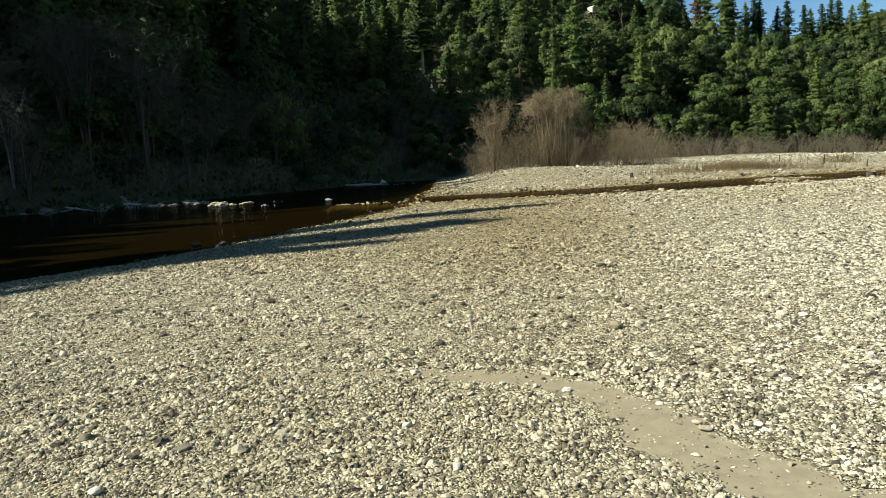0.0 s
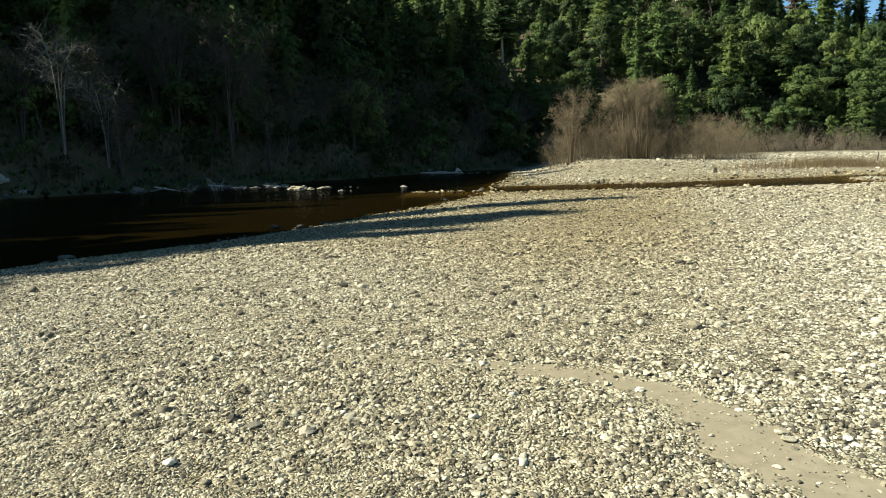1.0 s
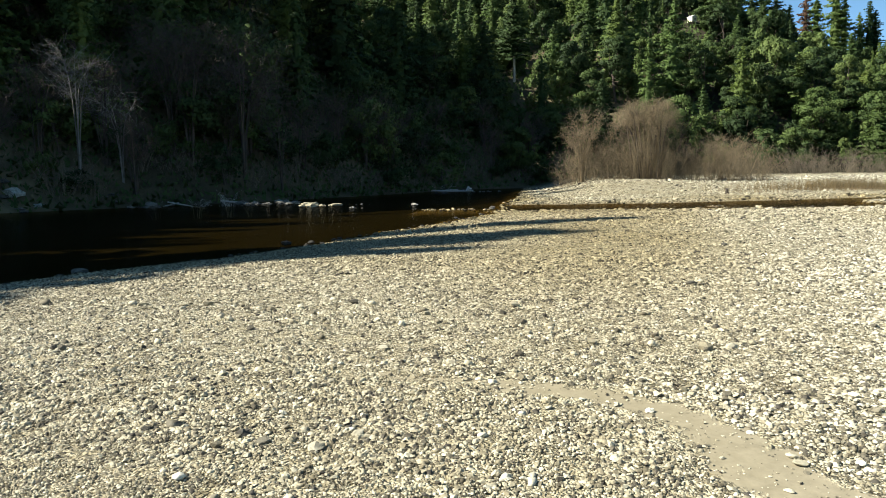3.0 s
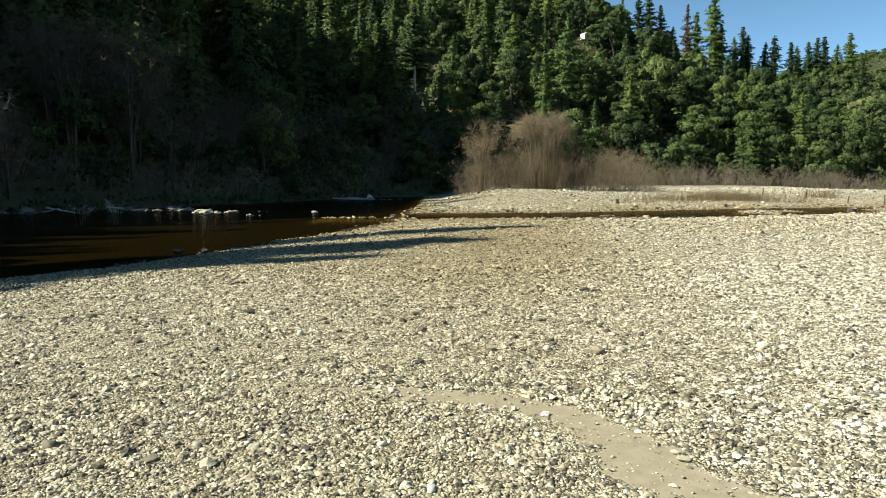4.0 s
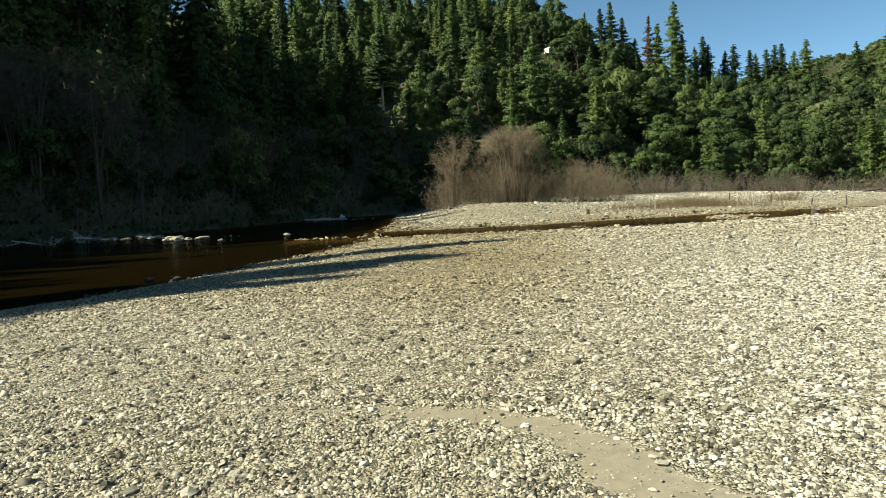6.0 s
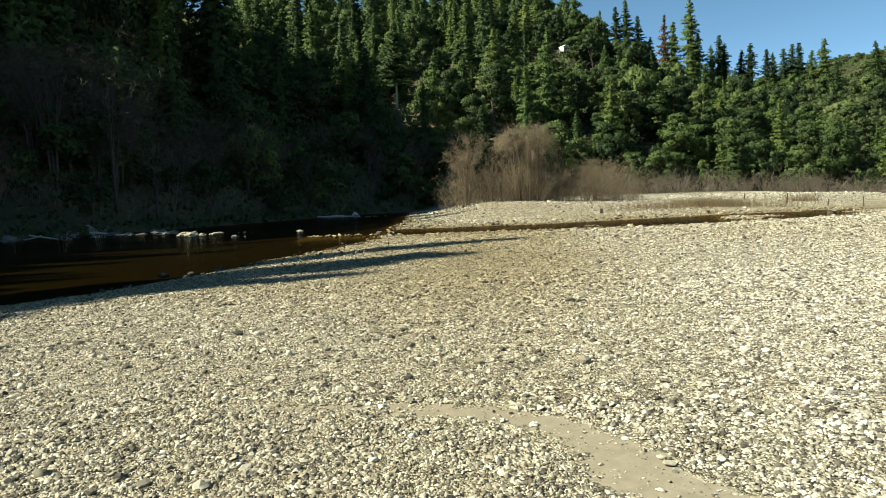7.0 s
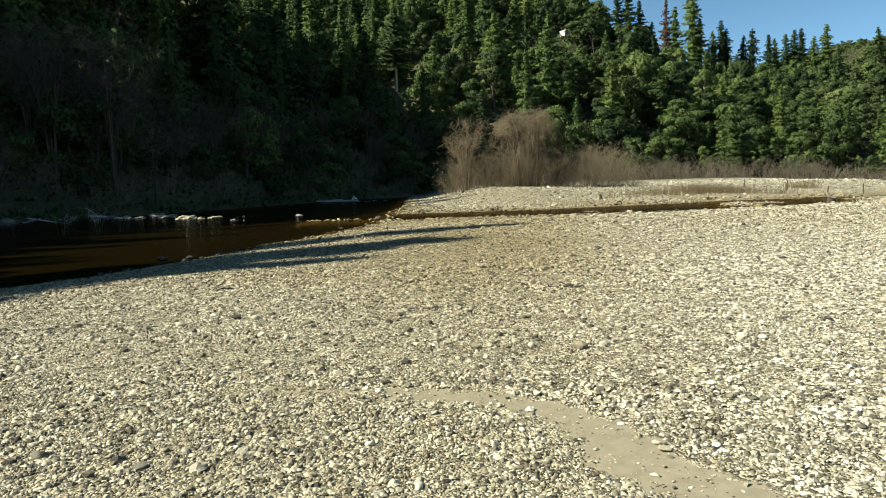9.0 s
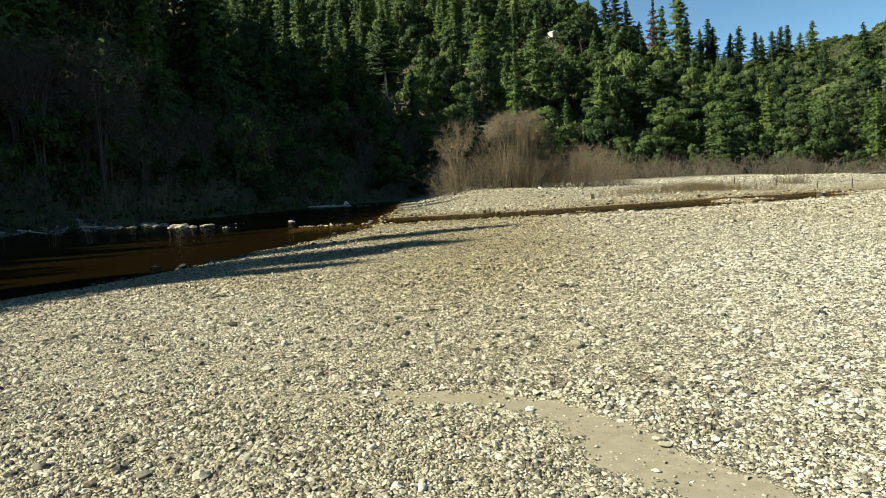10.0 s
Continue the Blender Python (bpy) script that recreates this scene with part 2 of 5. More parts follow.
SAND = [(-2.3, 5.5), (-1.58, 5.44), (-0.85, 5.3), (-0.1, 5.19), (0.38, 4.95), (0.59, 4.58), (0.82, 4.15), (1.05, 3.72), (1.3, 3.2), (1.6, 2.5), (1.9, 1.0)]


def smooth_step(a, b, v):
    u = np.clip((v - a) / (b - a), 0, 1)
    return u * u * (3 - 2 * u)


def wave(x, y, size, seed):
    """Soft unevenness between about -1 and 1."""
    out = 0.0
    for k in range(5):
        a = seed * 1.7 + k * 2.399
        w = 2 * math.pi / size * (0.6 + 0.35 * k)
        out = out + np.sin((x * math.cos(a) + y * math.sin(a)) * w + seed * 3.1 + k) / (1.2 + 0.5 * k)
    return out / 2.2


def to_line(x, y, line):
    """Distance to a polyline and the side of it (positive to its left)."""
    best, side = np.full(np.shape(x), 1e9), np.zeros(np.shape(x))
    for (ax, ay), (bx, by) in zip(line, line[1:]):
        dx, dy = bx - ax, by - ay
        u = np.clip(((x - ax) * dx + (y - ay) * dy) / (dx * dx + dy * dy), 0, 1)
        ex, ey = x - ax - u * dx, y - ay - u * dy
        d = np.hypot(ex, ey)
        near = d < best - 1e-9
        best, side = np.where(near, d, best), np.where(near, dx * ey - dy * ex, side)
    return best, np.where(side >= 0, 1.0, -1.0)


def shore(y):
    return sum(np.interp(y + o, SHORE_Y, SHORE_X) for o in (-2, -1, 0, 1, 2)) / 5


def hill_in(x, y):
    d, side = to_line(x, y, HILL)
    return d * side


def land(x, y):
    """Height of the ground."""
    x, y = np.asarray(x, float), np.asarray(y, float)
    d = x - shore(y) + 0.35 * wave(x, y, 4.0, 2)
    bar = WATER + 0.62 * (1 - np.exp(-np.clip(d, 0, None) / 5.5)) * (1 + 0.02 * np.clip(d, 0, 10) / 10)
    bar = bar + 0.1 * smooth_step(10, 30, x) * smooth_step(45, 25, y) 
    far = smooth_step(58, 92, y + 0.10 * np.abs(x))
    bar = bar + far * 0.45 * (1 - np.exp(-np.clip(d, 0, None) / 6.0)) + 0.35 * smooth_step(90, 112, y)
    bar = bar + 0.5 * np.exp(-((x - 0.5) / 7.0) ** 2) * smooth_step(60, 77, y) - 0.62 * smooth_step(32, 58, x) * smooth_step(72, 98, y)
    bar = np.maximum(bar - 0.8 * smooth_step(40, 54, x) * smooth_step(66, 84, y), np.minimum(bar, WATER + 0.14))
    bar = bar + 0.035 * wave(x, y, 9.0, 5) * smooth_step(3, 10, d)
    bar = WATER + (bar - WATER) * (1 - 0.8 * smooth_step(46, 56, y) * (1 - smooth_step(0, 9, d)))
    yc = sum(np.interp(x + o, CHANNEL_X, CHANNEL_Y) for o in (-3, 0, 3)) / 3 + 0.4 * wave(x, y, 12.0, 9)
    c = y - yc
    dip = np.where(c < 0, smooth_step(-18, -5, c), smooth_step(27, 5, c))
    dip = dip * np.where(c < 0, smooth_step(31, 23, x), 1.0)
    bar = bar * (1 - dip) + np.minimum(bar, WATER + 0.045) * dip
    wide = 4.1 - 0.7 * smooth_step(10, 2, x) + 1.1 * np.exp(-((x - 17) / 6.0) ** 2) - 1.3 * smooth_step(22, 30, x) + 0.5 * wave(x, y, 5.0, 21)
    cut = 1 - smooth_step(wide - 1.2, wide + 0.8, np.abs(c))
    bar = bar - (0.26 + 0.34 * smooth_step(17, 8, x)) * cut * smooth_step(42, 30, x)
    # gravel islands in the channel
    for ix, iy, sx, sy, rise in ((6.2, 45.0, 1.7, 0.7, 0.60), (8.6, 44.6, 1.1, 0.35, 0.55), (16.9, 49.4, 1.3, 3.0, 0.36), (19.4, 50.4, 1.9, 0.55, 0.32)):
        bar = bar + rise * np.exp(-((x - ix) / sx) ** 2 - ((y - iy) / sy) ** 2)
    # two thin arms of water past the channel's end
    for arm in ([(23.4, 49.2), (25.5, 49.8), (28.5, 50.8)], [(20.0, 60.6), (26.0, 58.6), (31.0, 56.3), (36.0, 54.5)]):
        away, _ = to_line(x, y, arm)
        low = 1 - smooth_step(1.0, 4.5, away)
        bar = bar * (1 - low) + np.minimum(bar, WATER + 0.08) * low - 0.2 * (1 - smooth_step(0.2, 1.1, away))
    # the mound beside the channel's end
    bar = bar + 1.2 * smooth_step(-3.2, 3.4, x - 0.585 * y) * np.exp(-((y - 39.0) / 8.0) ** 2)
    bed = WATER - 0.9 * (1 - np.exp(np.clip(d, None, 0) / 5.0))
    bed = np.minimum(WATER - 0.03, bed + 0.62 * np.exp(-((x + 10.6) / 2.6) ** 2 - ((y - 43.0) / 1.1) ** 2))
    z = np.where(d > 0, bar, bed)
    s = hill_in(x, y)
    bank = smooth_step(-5, 1.0, s)
    z = z * (1 - bank) + np.maximum(z, WATER + 0.35) * bank
    left = smooth_step(10, -30, x) * smooth_step(130, 105, y)
    up = np.clip(s, 0, None)
    steep = 0.43 - 0.20 * smooth_step(16, 58, x) - 0.02 * smooth_step(60, 90, x) + 0.08 * smooth_step(100, 150, x)
    main_h = steep * 165 * (1 - np.exp(-up / 165 * 1.25)) * 1.35
    # heights set for the shade they cast; last term adds an unseen ridge
    tall = 52 - 22 * smooth_step(18, 42, y) + 40 * smooth_step(50, 74, y)
    left_h = tall * (1 - np.exp(-up / (0.95 * tall))) + 26 * smooth_step(26, 66, up) * smooth_step(95, 70, y)
    z = z + main_h * (1 - left) + left_h * left + 0.06 * np.minimum(up, 12) * wave(x, y, 30.0, 3)
    return z


def steps(*runs):
    out = []
    for a, b, d in runs:
        out += list(np.arange(a, b - 1e-6, d))
    return np.array(out)


def grid_mesh(name, gx, gy):
    X, Y = np.meshgrid(gx, gy)
    co = np.stack([X, Y, land(X, Y)], -1).reshape(-1, 3)
    nx, ny = len(gx), len(gy)
    i = (np.arange(ny - 1)[:, None] * nx + np.arange(nx - 1)[None]).ravel()
    return mesh_from(name, co, np.stack([i, i + 1, i + nx + 1, i + nx], 1))


def mesh_from(name, co, faces, smooth=True, normals=None):
    """A mesh from arrays of places and of faces with the same number of corners."""
    co, faces = np.asarray(co, np.float32), np.asarray(faces, np.int32)
    me = bpy.data.meshes.new(name)
    k = faces.shape[1]
    me.vertices.add(len(co))
    me.vertices.foreach_set("co", co.ravel())
    me.loops.add(faces.size)
    me.loops.foreach_set("vertex_index", faces.ravel())
    me.polygons.add(len(faces))
    me.polygons.foreach_set("loop_start", np.arange(len(faces), dtype=np.int32) * k)
    me.polygons.foreach_set("use_smooth", np.full(len(faces), smooth))
    me.update(calc_edges=True)
    if normals is not None:
        me.normals_split_custom_set_from_vertices(np.asarray(normals, np.float32))
    return me


gx = np.r_[-900, -600, -420, steps((-300, -120, 15), (-120, -40, 3), (-40, -14, 0.8), (-14, 10, 0.2), (10, 40, 0.8), (40, 160, 4), (160, 340, 15)), 340, 480, 650, 900]
gy = np.r_[-400, -200, -120, steps((-80, -10, 8), (-10, 1.6, 0.6), (1.6, 13, 0.2), (13, 64, 0.5), (64, 130, 1.5), (130, 320, 5)), 320, 360, 420, 520, 700, 1000, 1500, 2500]
ground_mesh = grid_mesh("ground", gx, gy)
ground = tagged(new("ground", ground_mesh), "pale river gravel bar rising to a wooded hillside", "ground", kind="structure")
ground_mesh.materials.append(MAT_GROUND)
co = np.empty(len(ground_mesh.vertices) * 3, np.float32)
ground_mesh.vertices.foreach_get("co", co)
gxx, gyy, gzz = co.reshape(-1, 3).T


def sand_amount(x, y):
    d, _ = to_line(x, y, SAND)
    wide = 0.09 + 0.125 * smooth_step(5.4, 4.0, y) + 0.07 * wave(x, y, 1.3, 4) + 0.07 * wave(x, y, 0.5, 8) + 0.05 * wave(x, y, 0.21, 17)
    patchy = 1 - 0.65 * smooth_step(-0.1, -1.8, x) * (0.6 + 0.6 * wave(x, y, 0.6, 19))
    return (1 - smooth_step(wide - 0.06, wide + 0.16, d)) * np.clip(patchy, 0, 1)


def silt_shade_amount(x, y):
    """Brown silty tone: a band behind the side channel, a streak down the near bar, and the shore's damp with shade
    painted in.
    """
    band = smooth_step(47, 51, y - 0.25 * x) * smooth_step(63, 54, y - 0.25 * x) * smooth_step(-9, 9, x) * (0.75 + 0.35 * wave(x, y, 6.0, 15))
    d, _ = to_line(x, y, [(-4.0, 38.0), (-1.6, 26.0), (-0.6, 15.0), (-0.5, 8.0)])
    streak = 0.5 * (1 - smooth_step(0.0, 0.42 * y + 1.2, d)) * (0.85 + 0.2 * wave(x, y, 5.0, 6)) * smooth_step(6, 12, y)
    # damp shore gravel, browned further to deepen the shade lying on it
    damp_shade = 1.0 * (1 - smooth_step(WATER + 0.03, WATER + 0.28, land(x, y))) * smooth_step(9, 1, x) * smooth_step(46, 42, y)
    broad = (0.40 + 0.44 * smooth_step(8, 16, y)) * smooth_step(2.8, -0.6, x - 0.1 * y) * (0.88 + 0.2 * wave(x, y, 7.0, 11)) * smooth_step(60, 40, y)
    broad = np.maximum(broad, 0.46 * smooth_step(15, 27, y) * smooth_step(50, 42, y) * smooth_step(26, 8, x) * (0.85 + 0.3 * wave(x, y, 6.0, 13)))
    broad = np.maximum(broad, 0.5 * smooth_step(52, 60, y) * smooth_step(14, 4, x) * (0.8 + 0.4 * wave(x, y, 5.0, 27)))
    return np.clip(np.maximum(np.maximum(band, streak + broad * 0.6), np.maximum(damp_shade, broad)), 0, 1)


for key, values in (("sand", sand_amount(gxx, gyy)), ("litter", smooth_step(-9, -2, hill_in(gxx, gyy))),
                    ("silt_shade", silt_shade_amount(gxx, gyy)),
                    ("depth_dark", 1 - smooth_step(WATER - 0.30, WATER - 0.07, gzz)),
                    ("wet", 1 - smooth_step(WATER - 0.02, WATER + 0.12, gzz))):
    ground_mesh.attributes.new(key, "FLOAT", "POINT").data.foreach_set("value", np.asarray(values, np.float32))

water_bm = bmesh.new()
bmesh.ops.create_grid(water_bm, x_segments=2, y_segments=2, size=1.0, matrix=Matrix.Translation((10, 25, WATER)) @ Matrix.Diagonal((110, 110, 1, 1)))
water_mesh = bpy.data.meshes.new("river_water")
water_bm.to_mesh(water_mesh)
water_mesh.materials.append(MAT_WATER)
tagged(new("river_water", water_mesh), "dark still river water under the wooded bank", "water", kind="structure")

# ---- plants ----


def part(name, mesh, mat, parent=None, label=""):
    if mat is not None and not mesh.materials:
        mesh.materials.append(mat)
    ob = new(name, mesh)
    ob.parent = parent
    if label:
        ob["label"] = label
    return ob


def tubes(paths, sides=3):
    """Tapered tubes: each path is (points n x 3, radii n), all with the same n. Returns places and quads."""
    P = np.array([p for p, _ in paths], float)
    R = np.array([r for _, r in paths], float)
    m, n, _ = P.shape
    t = np.gradient(P, axis=1)
    t /= np.linalg.norm(t, axis=2, keepdims=True) + 1e-9
    ref = np.where(np.abs(t[..., 2:3]) > 0.9, np.array([1.0, 0, 0]), np.array([0, 0, 1.0]))
    u = np.cross(t, ref)
    u /= np.linalg.norm(u, axis=2, keepdims=True) + 1e-9
    v = np.cross(t, u)
    a = np.arange(sides) * 2 * math.pi / sides
    ring = P[:, :, None] + R[:, :, None, None] * (np.cos(a)[None, None, :, None] * u[:, :, None] + np.sin(a)[None, None, :, None] * v[:, :, None])
    base = (np.arange(m)[:, None, None] * n + np.arange(n - 1)[None, :, None]) * sides
    k = np.arange(sides)[None, None]
    k2 = (k + 1) % sides
    f = np.stack([base + k, base + k2, base + sides + k2, base + sides + k], -1).reshape(-1, 4)
    return ring.reshape(-1, 3), f


def join(*pieces):
    cos, faces, at = [], [], 0
    for c, f in pieces:
        cos.append(c)
        faces.append(f + at)
        at += len(c)
    return np.concatenate(cos), np.concatenate(faces)


def sprays(rng, centres, along, size, facing, slim=1.0):
    """Small pointed leaf sprays at centres, growing along one way and facing another. Returns places, triangles and normals."""
    m = len(centres)
    size = np.broadcast_to(size, m)[:, None]
    d = along + rng.normal(0, 0.45, (m, 3))
    d /= np.linalg.norm(d, axis=1, keepdims=True) + 1e-9
    s = np.cross(d, rng.normal(0, 1, (m, 3)))
    s /= np.linalg.norm(s, axis=1, keepdims=True) + 1e-9
    facing = facing / (np.linalg.norm(facing, axis=1, keepdims=True) + 1e-9)
    s = np.where((np.cross(-s, d) * facing).sum(1, keepdims=True) < 0, -s, s)
    wide = size * rng.uniform(0.3, 0.55, (m, 1)) * slim
    a = centres - d * size * 0.45
    co = np.stack([a + s * wide, a - s * wide * rng.uniform(0.5, 1, (m, 1)), centres + d * size * 0.6], 1).reshape(-1, 3)
    flat = np.cross(-s, d)
    n = facing * 0.85 + flat * 0.24 + rng.normal(0, 0.07, (m, 3))
    n /= np.linalg.norm(n, axis=1, keepdims=True)
    return co, np.arange(m * 3).reshape(-1, 3), np.repeat(n, 3, axis=0)


def leafy(name, *made):
    """One mesh from several sets of places, triangles and normals."""
    co, fa = join(*[(m[0], m[1]) for m in made])
    return mesh_from(name, co, fa, True, np.concatenate([m[2] for m in made]))


def conifer_meshes(seed, tall, wide, bare, count, size=0.75, taper=0.95, apart=0.55):
    """Trunk and crown: whorls of drooping boughs, each a flat feathered frond of small sprays."""
    rng = np.random.default_rng(seed)
    n = 7
    h = np.linspace(0, 1, n)
    bend = rng.normal(0, 0.010 * tall, 2)
    line = np.stack([bend[0] * h ** 2, bend[1] * h ** 2, h * tall], 1)
    trunk = tubes([(line, tall * 0.012 * (1 - h) ** 0.8 + 0.02)], 5)
    limbs, cen, out, face = [], [], [], []
    u, k = bare, 0
    lop = rng.uniform(0.58, 1.22, 9)
    heavy = rng.uniform(0, 6.28)
    up = np.array([0, 0, 1.0])
    while u < 0.985:
        full = ((1 - u) / (1 - bare)) ** taper * min(1.0, 0.6 + 3.0 * (u - bare)) * np.interp(u * 8, range(9), lop)
        for a in rng.uniform(0, 6.28) + np.arange(8) * 0.7854 + rng.normal(0, 0.25, 8):
            L = 1.1 * wide * full * rng.uniform(0.5, 1.2) * (1 + 0.18 * math.cos(a - heavy)) + 0.18
            v = min(0.995, u + rng.uniform(-0.6, 0.6) * apart / tall)
            root = np.array([bend[0] * v * v, bend[1] * v * v, v * tall])
            way = np.array([math.cos(a), math.sin(a), 0.0])
            side = np.array([-math.sin(a), math.cos(a), 0.0])
            rise = 0.55 * v - 0.34 + rng.normal(0, 0.10)
            tip = root + way * L + up * L * rise
            mid = (root + tip) / 2 + up * L * 0.15
            if k % 9 == 0:
                limbs.append((np.array([root, mid, tip]), np.array([0.02 + 0.012 * L, 0.012 + 0.006 * L, 0.006])))
            k += 1
            m = max(3, int(L * count))
            f = (rng.uniform(0.02, 1.0, m) ** 0.75)[:, None]
            w = rng.uniform(-1, 1, m)[:, None] * (0.40 * L * (1.08 - f) + 0.10)
            c = root * (1 - f) ** 2 + 2 * mid * f * (1 - f) + tip * f * f + side * w
            c = c + up * (rng.normal(0, 0.06, m)[:, None] - 0.35 * np.abs(w))
            cen.append(c)
            out.append(way * 0.8 + side * np.sign(w) * 0.8 - up * 0.3)
            face.append(way * (0.6 + 0.3 * f) + side * w * 0.6 / (L + 0.1) + up * 0.42)
        u += apart * (0.7 + 0.5 * rng.uniform()) / tall * (0.75 + 0.5 * (1 - u))
    cen, out, face = np.concatenate(cen), np.concatenate(out), np.concatenate(face)
    rings, sides = 3 + int(tall * 0.8), 9
    co, nn = [], []
    for k in range(rings):
        u = bare + 0.02 + (0.96 - bare) * k / (rings - 1)
        full = ((1 - u) / (1 - bare)) ** taper * min(1.0, 0.4 + 4.0 * (u - bare))
        for a in np.arange(sides) * 2 * math.pi / sides + k * 0.35:
            r = (wide * full * 0.26 + 0.03) * rng.uniform(0.5, 1.3)
            co.append((bend[0] * u * u + math.cos(a) * r, bend[1] * u * u + math.sin(a) * r, u * tall - 0.3 * r + rng.normal(0, 0.12)))
            nn.append((math.cos(a), math.sin(a), 0.2))
    nn = np.array(nn) + rng.normal(0, 0.2, (len(nn), 3))
    q = np.array([(r * sides + k, r * sides + (k + 1) % sides, (r + 1) * sides + (k + 1) % sides, (r + 1) * sides + k) for r in range(rings - 1) for k in range(sides)])
    core = (np.array(co), np.concatenate([q[:, [0, 1, 2]], q[:, [0, 2, 3]]]), nn / np.linalg.norm(nn, axis=1, keepdims=True))
    crown = leafy("crown", core, sprays(rng, cen, out, 1.9 * size * rng.uniform(0.55, 1.3, len(cen)), face, 0.95))
    return mesh_from("trunk", *join(trunk, tubes(limbs, 3))), crown


def broadleaf_meshes(seed, tall, wide, count, size=0.52, lobes=40):
    """Trunk, limbs and a crown of many leafy clumps with dark gaps between them."""
    rng = np.random.default_rng(seed)
    n = 5
    h = np.linspace(0, 1, n)
    faces = []
    stem = np.stack([0.05 * tall * np.sin(h * 2 + seed), 0.05 * tall * np.cos(h * 2.3 + seed), h * tall * 0.6], 1)
    trunk = tubes([(stem, tall * 0.022 * (1 - 0.7 * h))], 7)
    limbs, cen, out = [], [], []
    for k in range(lobes):
        a, v = rng.uniform(0, 2 * math.pi), rng.uniform(-0.75, 1.0)
        r = math.sqrt(max(0.0, 1 - abs(v) ** 2.4)) * rng.uniform(0.3, 1.05)
        c = np.array([math.cos(a) * r * wide, math.sin(a) * r * wide, tall * (0.47 + 0.44 * v)])
        rad = wide * rng.uniform(0.15, 0.36)
        if k % 4 == 0:
            limbs.append((np.array([stem[2], stem[3] * 0.4 + c * 0.6 + [0, 0, -0.1 * tall], c]), np.array([0.09, 0.06, 0.02]) * tall / 10))
        m = int(count * (rad / wide) ** 2 * 8) + 6
        d = rng.normal(0, 1, (m, 3))
        d /= np.linalg.norm(d, axis=1, keepdims=True)
        d[:, 2] = np.abs(d[:, 2]) * np.where(rng.uniform(0, 1, m) < 0.75, 1, -1)
        cen.append(c + d * rad * rng.uniform(0.55, 1.15, (m, 1)) * np.array([1, 1, 0.8]))
        out.append(np.cross(d, rng.normal(0, 1, (m, 3))) + 0.5 * d)
        faces.append(d)
    cen, out = np.concatenate(cen), np.concatenate(out)
    out /= np.linalg.norm(out, axis=1, keepdims=True)
    face = np.concatenate(faces) * 0.8 + 0.85 * (cen - np.array([0, 0, tall * 0.5])) / wide
    return mesh_from("trunk", *join(trunk, tubes(limbs, 3))), leafy("crown", sprays(rng, cen, out, 1.5 * size * rng.uniform(0.55, 1.3, len(cen)), face, 1.1))


def bush_mesh(seed, tall, wide, stems, subs, twigs, thick=0.011):
    """A bare bush: stems rising from a broad foot and leaning apart, with side branches and fine twigs all the way up."""
    rng = np.random.default_rng(seed)
    mains, side, fine = [], [], []
    for k in range(stems):
        a, r = rng.uniform(0, 2 * math.pi), math.sqrt(rng.uniform(0, 1))
        way = np.array([math.cos(a), math.sin(a), 0.0])
        L = tall * rng.uniform(0.62, 1.0) * math.sqrt(1 - 0.72 * r * r)
        foot = way * r * wide * 0.45
        top = foot + way * wide * r * 0.72 + np.array([0, 0, L]) + rng.normal(0, 0.17 * tall, 3) * [1, 1, 0.3]
        mid = foot * 0.7 + top * 0.3 + np.array([0, 0, 0.2 * L]) + rng.normal(0, 0.03 * tall, 3)
        f = np.linspace(0, 1, 4)[:, None]
        w = thick * rng.uniform(0.6, 1.2)
        mains.append((foot * (1 - f) ** 2 + 2 * mid * f * (1 - f) + top * f * f, w * np.array([1.0, 0.75, 0.5, 0.15])))
        for j in range(subs):
            u = rng.uniform(0.06, 0.98)
            p = foot * (1 - u) ** 2 + 2 * mid * u * (1 - u) + top * u * u
            b = rng.uniform(0, 2 * math.pi)
            q = p + np.array([0.8 * math.cos(b), 0.8 * math.sin(b), rng.uniform(0.3, 1.3)]) * L * rng.uniform(0.08, 0.24)
            side.append((np.array([p, q]), w * np.array([0.5, 0.2])))
            for i in range(twigs):
                c = p + (q - p) * rng.uniform(0.2, 1.0)
                e = rng.normal(0, 1, 3) + np.array([0, 0, 0.7])
                fine.append((np.array([c, c + e / np.linalg.norm(e) * tall * rng.uniform(0.04, 0.11)]), w * np.array([0.34, 0.14])))
    return mesh_from("twigs", *join(tubes(mains, 3), tubes(side, 3), tubes(fine, 3)))


FRONT_FIRS = [conifer_meshes(11, 15, 3.90, 0.03, 9.5, size=0.21), conifer_meshes(12, 12, 3.54, 0.03, 10, size=0.20), conifer_meshes(14, 10, 3.17, 0.02, 10, size=0.20)]
FIRS = [conifer_meshes(61, 15, 3.78, 0.04, 6.5, size=0.28), conifer_meshes(62, 12, 3.42, 0.03, 6.5, size=0.27), conifer_meshes(63, 17, 3.90, 0.06, 6.5, size=0.28)]
FRONT_CEDARS = [conifer_meshes(111, 14, 3.05, 0.02, 11, size=0.20, taper=0.8), conifer_meshes(112, 11, 2.81, 0.02, 11, size=0.19, taper=0.85), conifer_meshes(113, 9, 2.68, 0.02, 11, size=0.19)]
CEDARS = [conifer_meshes(114, 14, 3.17, 0.03, 7.5, size=0.27, taper=0.8), conifer_meshes(115, 11, 2.93, 0.02, 7.5, size=0.26, taper=0.85)]
FRONT_PINES = [conifer_meshes(15, 17, 3.66, 0.1, 10, size=0.22, apart=0.8), conifer_meshes(16, 14, 3.54, 0.06, 10, size=0.22, apart=0.8)]
PINES = [conifer_meshes(65, 18, 3.78, 0.12, 7, size=0.29, apart=0.8), conifer_meshes(66, 14, 3.54, 0.08, 7, size=0.29, apart=0.8)]
